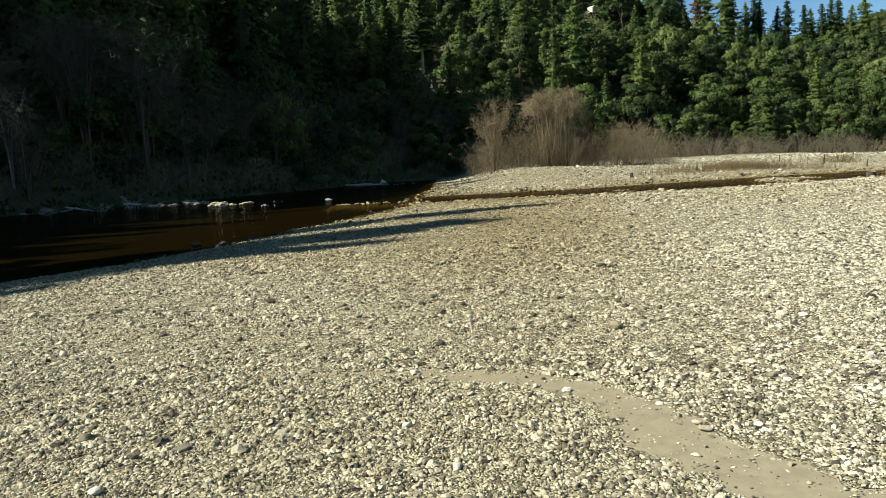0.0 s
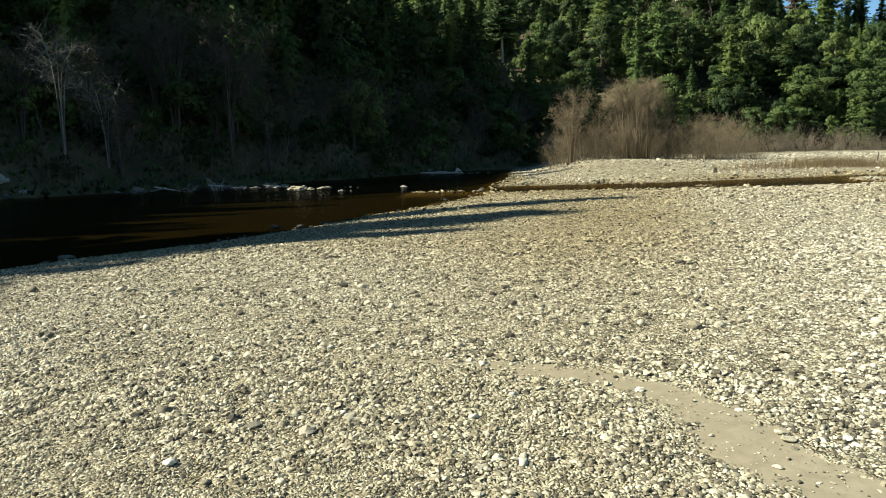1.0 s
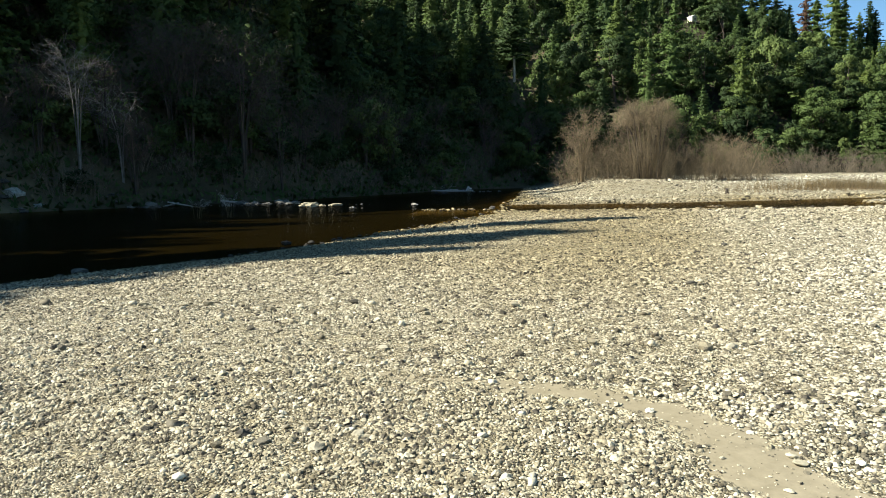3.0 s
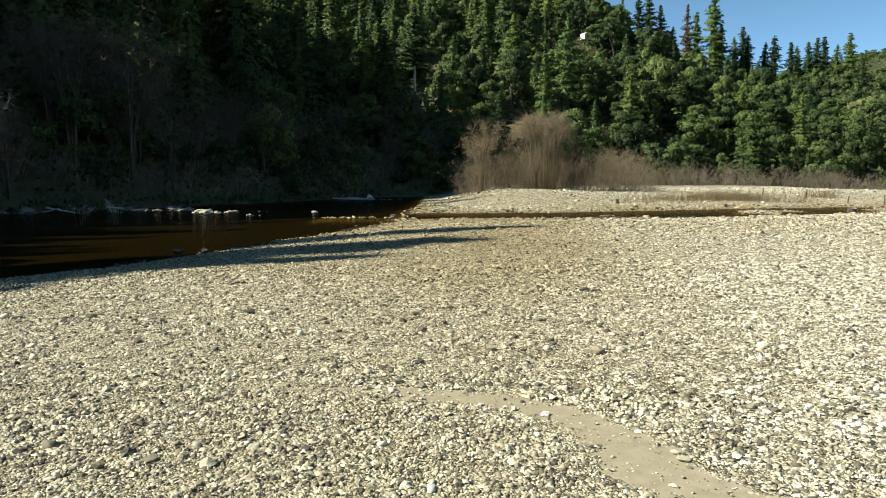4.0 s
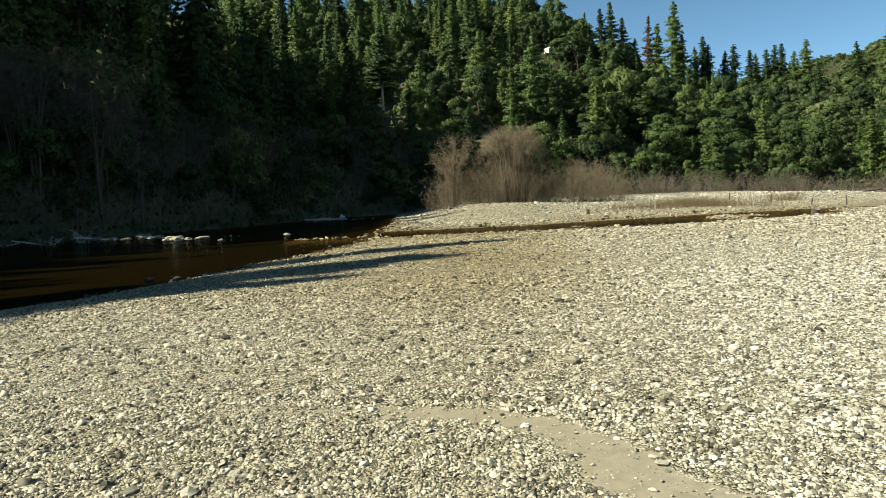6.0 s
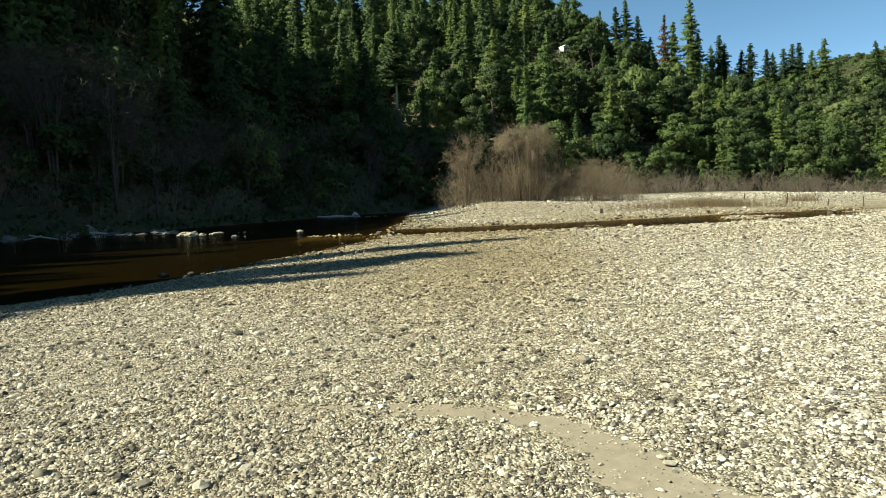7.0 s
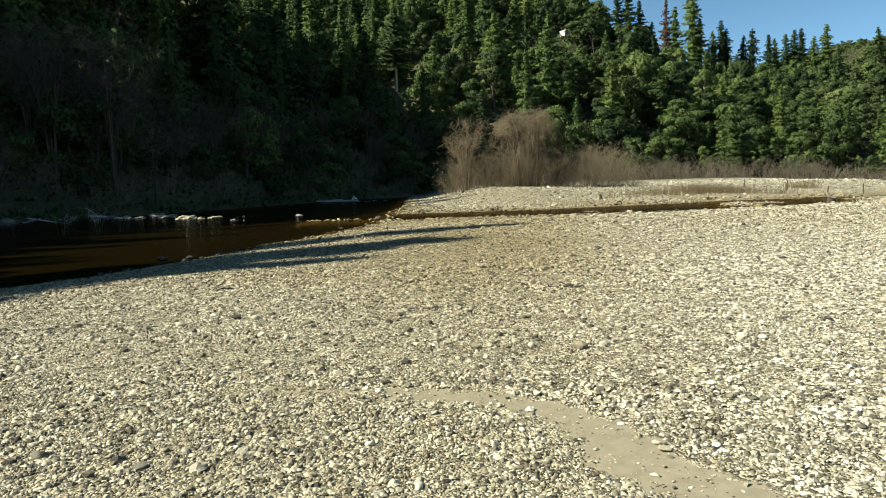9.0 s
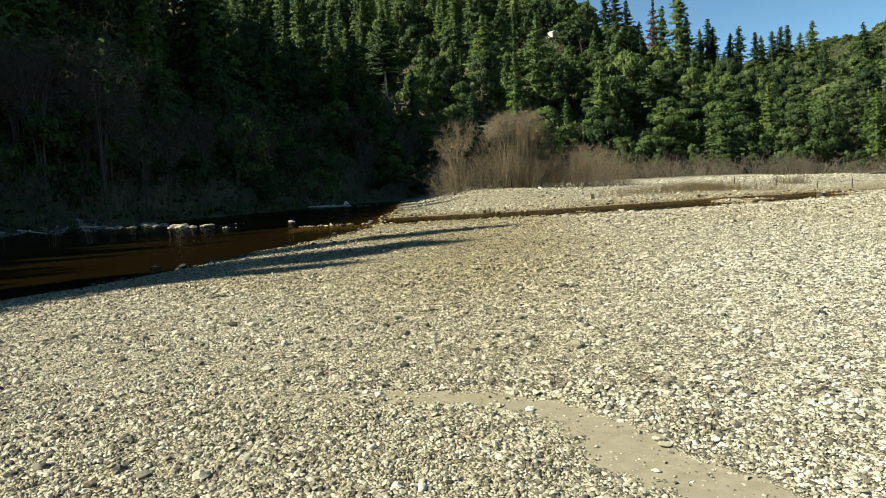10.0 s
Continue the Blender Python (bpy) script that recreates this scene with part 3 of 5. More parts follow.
FRONT_DARK_FIRS = [conifer_meshes(71, 20, 4.4, 0.05, 8, size=0.32, apart=0.75), conifer_meshes(72, 16, 4.0, 0.03, 8, size=0.32, apart=0.75)]
DARK_FIRS = [conifer_meshes(73, 22, 4.4, 0.06, 5.5, size=0.52, apart=0.8), conifer_meshes(74, 18, 4.2, 0.04, 5.5, size=0.52, apart=0.8), conifer_meshes(75, 25, 4.4, 0.12, 5.5, size=0.52, apart=0.8)]
FRONT_OAKS = [broadleaf_meshes(21, 8.5, 3.4, 240, 0.22), broadleaf_meshes(22, 7, 3.1, 230, 0.21), broadleaf_meshes(23, 10, 3.2, 240, 0.22)]
OAKS = [broadleaf_meshes(24, 8.5, 3.4, 95, 0.34), broadleaf_meshes(29, 6.5, 2.8, 90, 0.33), broadleaf_meshes(30, 9.5, 3.2, 95, 0.34)]
FRONT_MADRONES = [broadleaf_meshes(25, 7.5, 3.6, 240, 0.23), broadleaf_meshes(26, 11, 3.2, 240, 0.23)]
MADRONES = [broadleaf_meshes(36, 7.5, 3.5, 95, 0.35), broadleaf_meshes(37, 10, 3.2, 95, 0.35)]
FRONT_DARK_OAKS = [broadleaf_meshes(38, 10, 4.2, 200, 0.24), broadleaf_meshes(39, 8, 4.0, 200, 0.24)]
DARK_OAKS = [broadleaf_meshes(27, 11, 4.4, 90, 0.42), broadleaf_meshes(28, 9, 4.2, 90, 0.42)]
BAYS = [broadleaf_meshes(31, 5.5, 3.0, 150, 0.22, 26), broadleaf_meshes(32, 4.5, 2.8, 150, 0.22, 24), broadleaf_meshes(33, 7, 2.6, 150, 0.22, 26)]
DARK_BAYS = [broadleaf_meshes(34, 5, 3.2, 140, 0.22, 20), broadleaf_meshes(35, 4, 3.0, 140, 0.22, 20)]
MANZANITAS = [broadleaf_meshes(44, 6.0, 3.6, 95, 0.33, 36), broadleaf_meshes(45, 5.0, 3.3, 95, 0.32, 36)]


def tree(kind, meshes, x, y, turn, scale, lean, label, group, leaf, lift=-0.25):
    base = new(kind)
    base.matrix_world = Matrix.Translation((x, y, float(land(x, y)) + lift)) @ Euler((lean, 0, turn)).to_matrix().to_4x4() @ Matrix.Diagonal((*scale, 1))
    part("trunk", meshes[0], MAT_BARK, base)
    part("crown", meshes[1], None, base)
    if not meshes[1].materials:
        meshes[1].materials.append(leaf)
    return tagged(base, label, "tree", group)


def scatter(rng, x0, x1, y0, y1, gap):
    for y in np.arange(y0, y1, gap):
        for x in np.arange(x0, x1, gap):
            yield x + rng.uniform(-0.45, 0.45) * gap, y + rng.uniform(-0.45, 0.45) * gap


def cabin_place():
    """Where the line of sight to the cabin meets the hill."""
    for d in np.arange(150, 260, 1.0):
        x, y, z = 0.1047 * d, 0.9945 * d, 2.2 + 0.1945 * d
        if float(land(x, y)) > z - 1.6:
            return x, y, z
    return x, y, z


CABIN = cabin_place()
SNAG = (-17.6, 136.5)


def view_gap(x, y):
    """Kept clear around the cabin on the hill and before the bleached trunk."""
    if abs(x - SNAG[0] / SNAG[1] * y) < 2.4 and SNAG[1] - 18 < y < SNAG[1] + 2:
        return True
    return abs(x - 0.1053 * y) < 3.6 and CABIN[1] - 5 < y < CABIN[1] + 3


KINDS = {"fir_tree": (FRONT_FIRS, FIRS, FRONT_DARK_FIRS, DARK_FIRS, "pointed green fir"),
         "pine_tree": (FRONT_PINES, PINES, FRONT_DARK_FIRS, DARK_FIRS, "slender high-crowned pine"),
         "cedar_tree": (FRONT_CEDARS, CEDARS, FRONT_DARK_FIRS, DARK_FIRS, "narrow yellow-green cedar"),
         "live_oak_tree": (FRONT_OAKS + FRONT_MADRONES, MADRONES + OAKS, FRONT_DARK_OAKS, DARK_OAKS, "broad grey-green live oak"),
         "oak_tree": (FRONT_OAKS, OAKS, FRONT_DARK_OAKS, DARK_OAKS, "round-crowned evergreen oak"),
         "madrone_tree": (FRONT_MADRONES, MADRONES, FRONT_DARK_OAKS, DARK_OAKS, "spreading broadleaf madrone"),
         "tanoak_tree": (FRONT_OAKS, OAKS + MADRONES, FRONT_DARK_OAKS, DARK_OAKS, "dense rounded tanoak"),
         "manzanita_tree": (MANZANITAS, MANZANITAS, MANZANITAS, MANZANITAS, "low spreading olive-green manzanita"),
         "bay_tree": (BAYS, BAYS, DARK_BAYS, DARK_BAYS, "low bushy bay laurel")}


SHADE_Y, SHADE_X = (-10.0, 10.0, 12.0, 17.0, 22.0, 28.0, 47.0, 49.0, 53.0, 55.0, 60.0, 70.0, 88.0, 92.0, 110.0), (-12.0, -10.0, -9.0, -7.5, -9.5, -10.0, -10.0, -23.0, -23.0, -11.0, -10.0, -9.0, -9.0, 60.0, 60.0)


def forest():
    rng = np.random.default_rng(7)
    made = dict.fromkeys(KINDS, 0)
    bank_spots = list(scatter(rng, -125, -14, -30, 106, 6.8))
    slope_spots = list(scatter(rng, -75, 232, 104, 335, 5.3))
    foot = list(scatter(rng, -70, 110, -4, 127, 4.4))
    for stage, points in (("bank", bank_spots), ("foot", foot), ("slope", slope_spots)):
        for x, y in points:
            s = float(hill_in(x, y))
            bank = x < -14 and y < 106
            if (stage == "slope") == bank and stage != "foot":
                continue
            if s < (-0.5 if stage == "foot" else 1.0) or (stage == "foot" and s > 8):
                continue
            if math.degrees(math.atan2(x, y)) > 35.5 or (y > 120 and x < -0.36 * y) or view_gap(x, y):
                continue
            if bank and (s > 74 or y - 0.38 * (x + 45) < 13.0):
                continue
            if stage == "slope" and (rng.uniform() < 0.35 * smooth_step(70, 100, s) * (x < 55) or (x < 100 and y > 292) or (x < 60 and s > 150)):
                continue
            u = rng.uniform()
            ridge = s > 85 and x > 25
            firs = 0.55 if bank else 0.05 if ridge else 0.12 if s > 55 and x > 25 else 0.10 if x > 75 else 0.17 if x > 0.16 * y else 0.30
            kind = "bay_tree" if stage == "foot" else "fir_tree" if u < firs * 0.45 else "cedar_tree" if u < firs * 0.78 and not bank else "pine_tree" if u < firs else "oak_tree" if u < firs + (1 - firs) * 0.7 else "madrone_tree"
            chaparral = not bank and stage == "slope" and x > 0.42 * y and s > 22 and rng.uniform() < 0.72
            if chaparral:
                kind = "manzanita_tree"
            below_cabin = abs(x - 0.1053 * y) < 4.5 and 0 < CABIN[1] - y < 40
            if below_cabin:
                kind = "madrone_tree"
            if made[kind] >= 298:
                kind = min((k for k in made if k not in ("fir_tree", "pine_tree", "cedar_tree", "bay_tree", "manzanita_tree")), key=made.get)
                if made[kind] >= 298:
                    continue
            made[kind] += 1
            what = KINDS[kind][4]
            meshes = KINDS[kind][(2 if s < 22 else 3) if bank else (0 if s < 32 else 1)]
            k = (rng.uniform(0.62, 1.08) if bank else rng.uniform(0.55, 1.05)) * (0.75 if ridge and kind in ("fir_tree", "pine_tree", "cedar_tree") else 1.0)
            if -2 < (x - CABIN[0]) * SUN_WAY[0] + (y - CABIN[1]) * SUN_WAY[1] < 15 and abs((x - CABIN[0]) * SUN_WAY[1] - (y - CABIN[1]) * SUN_WAY[0]) < 3.4:
                k = min(k, 0.3)
            if below_cabin:
                k = min(k, 0.026 * (CABIN[1] - y))
            if 0.42 * y < x < 0.54 * y and x + y > 345:
                k *= 0.5
            if ridge and x > 55 and not chaparral:
                k *= 0.62
            if bank and 37 < y - 0.404 * (x + 45) < 47 and s < 30:
                k *= 0.5
            if bank and y > 62 and 10 < s < 62:
                k *= 1.6
            conifer = kind in ("fir_tree", "pine_tree", "cedar_tree")
            if conifer and not bank and x > 0.1 * y:
                k *= 0.78
            stout = rng.uniform(0.9, 1.35) if conifer and not bank else 1.0
            pick = meshes[rng.integers(0, len(meshes))]
            if bank:
                # where its shadow would cross the sunlit bar or the willows, it is no taller than their light allows
                slope = SUN_WAY[1] / SUN_WAY[0]
                most = float(np.interp(y + (-10 - x) * slope, SHADE_Y, SHADE_X))
                far = (most - x) * math.cos(el) / -SUN_WAY[0]
                over = far * math.tan(el) + WATER - float(land(x, y))
                k = max(0.3, min(k, over / (1.15 * pick[1].vertices[-1].co.z)))
            place = "on the steep shaded riverbank" if bank else "on the sunlit hillside"
            tree(kind, pick, x, y, rng.uniform(0, 6.28), (k * stout, k * stout, k * rng.uniform(0.85, 1.2)), rng.normal(0, 0.035),
                 f"{what} {place}", f"{kind.split('_')[0]}s {place}", MAT_CEDAR if kind == "cedar_tree" else MAT_NEEDLE if conifer else MAT_OLIVE_BRIGHTENED if kind == "manzanita_tree" else MAT_LEAF)
    return made


print("forest", forest())

# unseen tall firs added to shadow the near shore: shadow tips on the bar
for tip_x, tip_y, k in ((2.0, 27.95, 0), (-0.3, 21.6, 1), (-1.7, 20.7, 0), (-2.9, 19.0, 2), (-3.9, 19.9, 1), (-4.6, 18.2, 0), (-5.9, 17.2, 1), (-6.9, 15.9, 2), (-7.6, 14.6, 0), (-8.1, 13.2, 1), (-8.7, 11.8, 2), (-9.4, 10.2, 0), (-10.0, 8.8, 1), (-6.4, 18.7, 2), (-7.5, 17.2, 1), (-8.6, 15.4, 0), (-3.2, 16.7, 2), (-4.4, 63.2, 0), (-2.0, 70.0, 1), (0.6, 79.0, 2)):
    bx = -54.0 - 1.5 * k
    reach = (tip_x - bx) / math.sin(az - math.pi)
    by = tip_y - reach * math.cos(az - math.pi)
    top = float(land(tip_x, tip_y)) + reach * math.tan(el)
    h = top - float(land(bx, by))
    tall = (22, 12, 25)[k]
    tree("fir_tree", FIRS[1] if k == 1 else DARK_FIRS[k], bx, by, tip_x, (h / tall * 0.85, h / tall * 0.85, h / tall), 0.0, "very tall dark fir added on the steep riverbank to cast shade", "firs on the steep shaded riverbank", MAT_NEEDLE)

# and those added to shade the foot of the hillside behind the river's bend
for k, (tip_x, tip_y) in enumerate(((-8.5, 111), (-10, 114), (-12, 117), (-16, 121), (-20, 126), (-24, 132), (-28, 138), (-33, 144), (-15, 114), (-20, 119), (-25, 125), (-30, 131), (-36, 138), (-26, 118), (-32, 125), (-38, 132), (-8, 109.5), (-8.5, 113.5), (-9.5, 117), (-12.5, 112.5), (-11, 119.5), (-14.5, 117), (-10, 110.5), (-7.2, 112), (-13.5, 122), (-17, 117.5))):
    reach = 48 + 7 * (k % 3)
    bx, by = tip_x - reach * math.sin(az - math.pi), tip_y - reach * math.cos(az - math.pi)
    h = float(land(tip_x, tip_y)) + (8.0 if k < 8 else 12.0) + reach * math.tan(el) - float(land(bx, by))
    if h > 6:
        tree("fir_tree", DARK_FIRS[k % 3], bx, by, tip_x, (max(1.0, h / 26), max(1.0, h / 26), h / (22, 18, 25)[k % 3]), 0.0, "very tall dark fir added on the steep riverbank to cast shade", "firs on the steep shaded riverbank", MAT_NEEDLE)

# tall single firs along the skyline: place, top height
SKYLINE = [conifer_meshes(85, 20, 3.3, 0.05, 15, size=0.21, taper=0.78, apart=0.8), conifer_meshes(86, 18, 3.1, 0.10, 15, size=0.21, taper=0.8, apart=0.8), conifer_meshes(87, 20, 3.7, 0.05, 15, size=0.21, taper=0.85, apart=0.85)]
for x, y, top, k in ((38, 242, 57, 1), (43, 241, 62, 0), (46.2, 240.6, 64, 0), (50, 240, 58.5, 0), (54, 243, 52, 1), (60.5, 237.5, 55.5, 1), (65.4, 236, 62, 0), (67.8, 236, 51, 0), (74, 242, 48, 1),
                     (76.8, 243, 51.5, 0), (78.4, 243.5, 49, 0), (83, 241.5, 46, 1), (85.5, 240, 48, 0), (90.3, 238, 45.5, 0), (92.3, 238, 44, 1), (95, 236.5, 45, 0), (97, 236, 46.3, 0), (99, 235, 46.3, 0),
                     (102, 233.6, 43.5, 1), (105.4, 232, 46.8, 0), (118, 226, 44, 1), (125.2, 222, 49, 0), (34, 255, 62, 1), (26, 250, 66, 0)):
    h = top - float(land(x, y))
    k = 2 if int(x * 3) % 3 == 1 else k
    tall = (20, 18, 20)[k]
    tree("fir_tree", SKYLINE[k], x, y, x * 1.7, (0.8 + 0.62 * h / tall, 0.8 + 0.62 * h / tall, h / tall), 0.0, "tall dark fir standing out on the ridge", "firs on the skyline", MAT_NEEDLE)
dead = [conifer_meshes(17, 20, 2.5, 0.12, 14, size=0.21, taper=0.8, apart=0.9)]
tree("fir_tree", dead[0], 57.5, 238, 0.4, (1.35, 1.35, (58.5 - float(land(57.5, 238))) / 20), 0.0, "dead fir with rust-brown needles on the ridge", "firs on the skyline", MAT_DRY)
HERO = [conifer_meshes(121, 18, 4.6, 0.04, 11, size=0.24, taper=0.8, apart=0.7), conifer_meshes(122, 12, 3.7, 0.02, 12, size=0.21, taper=0.9)]
for x_y, y, top, k, wide in ((0.010, 138, 33.4, 0, 1.0), (0.3325, 118, 11.6, 1, 0.95), (0.3155, 136, 18.6, 1, 0.9), (-0.204, 128, 27.8, 1, 0.8), (0.168, 128, 22.4, 1, 1.0), (0.236, 132, 21.0, 0, 0.75), (0.395, 126, 16.5, 0, 0.7)):
    x = x_y * y
    tree("cedar_tree", HERO[k], x, y, y, (wide, wide, (top - float(land(x, y))) / (18, 12)[k]), 0.0, "broad light-green cedar on the sunlit hillside", "cedars on the sunlit hillside", MAT_CEDAR)
for x_y, y, top, k, wide in ((0.132, CABIN[1] - 5, 0.2232 * (CABIN[1] - 5) + 1.6, 1, 1.5), (0.201, 134, 24.2, 0, 1.25), (-0.079, 118, 13.0, 0, 0.8)):
    x = x_y * y
    tree("madrone_tree", FRONT_MADRONES[k], x, y, y, (wide, wide, min(2.0, (top - float(land(x, y))) / (7.5, 11)[k])), 0.0, "full round-crowned madrone on the sunlit hillside", "madrones on the sunlit hillside", MAT_LEAF)
snag = conifer_meshes(18, 20, 4.2, 0.30, 12, size=0.26)
snag[0].materials.append(MAT_PALE)
tree("fir_tree", snag, SNAG[0], SNAG[1], 0.4, (1.15, 1.15, (35.2 - float(land(*SNAG))) / 20), 0.0, "sunlit fir with a bleached bare lower trunk", "firs on the sunlit hillside", MAT_NEEDLE)
big = [conifer_meshes(19, 24, 4.0, 0.05, 12, size=0.26), conifer_meshes(20, 18, 3.4, 0.05, 12, size=0.25)]
for x, y, k, h in ((66, 115.5, 0, 0.82), (70.5, 114.5, 1, 0.9), (63.2, 117.0, 1, 0.72), (75.0, 113.0, 0, 0.66)):
    tree("cedar_tree", big[k], x, y, x, (0.85 * h / 0.8, 0.85 * h / 0.8, h), 0.0, "tall yellow-green cedar at the hill foot", "cedars on the sunlit hillside", MAT_CEDAR)


def undergrowth():
    """Low leafy scrub over the hillside floor."""
    rng = np.random.default_rng(8)
    p = np.concatenate([np.stack([rng.uniform(-70, 225, 95000), 104 + 230 * rng.uniform(0, 1, 95000) ** 1.4], 1),
                        np.stack([rng.uniform(-110, -14, 90000), rng.uniform(5, 125, 90000)], 1)])
    s = hill_in(p[:, 0], p[:, 1])
    p = p[(s > np.where(p[:, 0] > 5, 3.0, -1.5)) & (p[:, 0] < 0.72 * p[:, 1]) & (s < 200)]
    z = land(p[:, 0], p[:, 1]) + rng.uniform(0.0, 0.9, len(p))
    leaves = sprays(rng, np.column_stack([p, z]), np.tile([0.0, -0.2, 0.8], (len(p), 1)), rng.uniform(0.4, 0.85, len(p)) * np.where((p[:, 0] < -14) & (p[:, 1] < 106), 0.65, 1.0), np.tile([-0.1, -0.4, 0.8], (len(p), 1)))
    tagged(part("undergrowth", leafy("undergrowth", leaves), MAT_LEAF), "low dark-green scrub on the forest floor", "undergrowth", kind="stuff")


undergrowth()


def shrub(kind, mesh, mat, x, y, turn, scale, label, group, category="shrub"):
    ob = part(kind, mesh, mat)
    ob.matrix_world = Matrix.Translation((x, y, float(land(x, y)) - 0.05)) @ Euler((0, 0, turn)).to_matrix().to_4x4() @ Matrix.Diagonal((*scale, 1))
    return tagged(ob, label, category, group)


def bare_tree_mesh(seed, tall, wide, boughs, twigs, droop=0.0, thick=0.014, dome=False, low=0.3, stems_only=0):
    """A leafless tree: trunks, arching boughs, side branches and twigs."""
    rng = np.random.default_rng(seed)
    mains, subs, fine = [], [], []
    slender = wide < 0.25 * tall
    for k in range(boughs):
        a, r = rng.uniform(0, 2 * math.pi), rng.uniform(0.15, 1.0) ** 0.7
        way = np.array([math.cos(a), math.sin(a), 0.0])
        top = way * wide * r + np.array([0, 0, tall * ((1 - 0.5 * r * r) * rng.uniform(0.8, 1.0) if dome else rng.uniform(0.75, 1.0) - 0.3 * r)])
        foot = way * (rng.uniform(0.02, 0.09) if slender else rng.uniform(0.2, 1.6) if dome else rng.uniform(0.05, 0.35))
        mid = foot * 0.5 + way * wide * r * (0.04 if slender else 0.45 if dome else 0.25) + np.array([0, 0, tall * (0.98 if dome else 0.62)])
        f = np.linspace(0, 1, 6)[:, None]
        line = foot * (1 - f) ** 2 + 2 * mid * f * (1 - f) + top * f * f
        mains.append((line, tall * thick * rng.uniform(0.5, 1.0) * np.array([1, 0.8, 0.6, 0.42, 0.25, 0.08])))
        for j in range(11 if dome else 9):
            u = rng.uniform(low, 1.0)
            p = foot * (1 - u) ** 2 + 2 * mid * u * (1 - u) + top * u * u
            b = a + rng.normal(0, 1.1)
            q = p + np.array([math.cos(b), math.sin(b), rng.uniform(0.2, 1.2) - droop]) * tall * (rng.uniform(0.05, 0.13) if dome else rng.uniform(0.08, 0.2))
            m = (p + q) / 2 + np.array([0, 0, 0.02 * tall])
            subs.append((np.array([p, m, q]), tall * thick * np.array([0.26, 0.18, 0.07])))
            for i in range(twigs):
                g = rng.uniform(0.2, 1.0)
                c = p + (q - p) * g
                e = rng.normal(0, 1, 3) + np.array([0, 0, 0.6 - 1.6 * droop])
                fine.append((np.array([c, c + e / np.linalg.norm(e) * tall * rng.uniform(0.05, 0.13)]), tall * thick * np.array([0.19, 0.08])))
    if stems_only:
        return mesh_from("trunk", *tubes(mains[::stems_only], 5))
    return mesh_from("branches", *join(tubes(mains, 5), tubes(subs, 3), tubes(fine, 3)))


def thickets():
    rng = np.random.default_rng(31)
    dome = bare_tree_mesh(41, 9.9, 3.8, 54, 11, 0.7, 0.0052, True, 0.12)
    spread = bare_tree_mesh(42, 9.0, 2.6, 15, 11, -0.1, 0.0072, False, 0.15)
    low = [bush_mesh(43 + k, 4.0, 2.4, 24, 5, 4, 0.018) for k in range(4)]
    thick = [bush_mesh(143 + k, 4.7, 2.5, 40, 6, 4, 0.0165) for k in range(4)]
    big_willow = shrub("willow_tree", dome, MAT_TWIG, 4.1, 81.6, 0.3, (1, 1, 1), "tall domed leafless willow on the gravel bar", "willow thicket", "tree")
    part("trunk", bare_tree_mesh(41, 9.9, 3.8, 54, 11, 0.7, 0.0165, True, 0.12, 4), MAT_BARK, big_willow, "dark leaning trunk and limbs")
    shrub("willow_tree", spread, MAT_TWIG, -2.9, 82.5, 1.3, (1, 1, 1), "spreading leafless willow with pale stems", "willow thicket", "tree")
    shrub("willow_tree", spread, MAT_TWIG_GREY, 12.5, 86.0, 2.6, (0.75, 0.75, 0.62), "low leafless willow among the brush", "willow thicket", "tree")
    for x, y, k in ((-5.0, 82.5, 0.75), (-3.6, 81.8, 0.95), (-1.4, 81.5, 0.9), (0.6, 81, 1.2), (2.2, 80.6, 1.15), (3.4, 80.2, 0.9), (4.4, 80.6, 1.05), (5.8, 80.4, 1.1), (7.2, 81, 1.05), (8.6, 80.8, 0.95), (10.2, 80, 1.15), (11.8, 79.6, 1.2), (13.4, 79.2, 1.2), (14.9, 79, 1.05), (16.2, 79, 0.8), (8.5, 84, 1.1), (11.5, 84, 1.25), (14, 83, 1.2),
                    (1.2, 83.2, 1.35), (2.6, 82.6, 1.45), (5.4, 82.4, 1.4), (4.0, 83.0, 1.55), (6.8, 83.4, 1.2), (-3.2, 84, 1.35), (-0.8, 83.6, 1.2)):
        shrub("willow_bush", thick[rng.integers(0, 4)], MAT_TWIG if x < 6 else MAT_TWIG_GREY, x, y, rng.uniform(0, 6), (k, k, k), "dense bare grey-brown willow bush", "willow thicket")
    for x in np.arange(14, 86, 2.3):
        for row in range(3):
            y = 104.5 + 2.6 * row - 0.0055 * max(0, x - 30) ** 2 + rng.uniform(-1.2, 1.2)
            k = rng.uniform(0.5, 1.12)
            shrub("willow_bush", low[rng.integers(0, 4)], MAT_TWIG_GREY, x + rng.uniform(-1, 1), y, rng.uniform(0, 6), (k * 1.15, k * 1.15, k * 1.0), "bare grey-brown brush along the hill foot", "brush along the hill foot")

    for (ax, ay), (bx, by) in zip(HILL[3:7], HILL[4:8]):
        m = int(math.hypot(bx - ax, by - ay) / 2.6)
        for j in range(m):
            u = (j + rng.uniform()) / m
            k = rng.uniform(0.55, 1.1)
            shrub("willow_bush", low[rng.integers(0, 4)], MAT_TWIG_GREY, ax + (bx - ax) * u + rng.uniform(-2.2, 0.2), ay + (by - ay) * u + rng.uniform(0, 1.5), rng.uniform(0, 6), (k, k, k), "bare brown brush along the shaded riverbank", "brush along the shaded bank")


thickets()

# ---- things on the banks ----


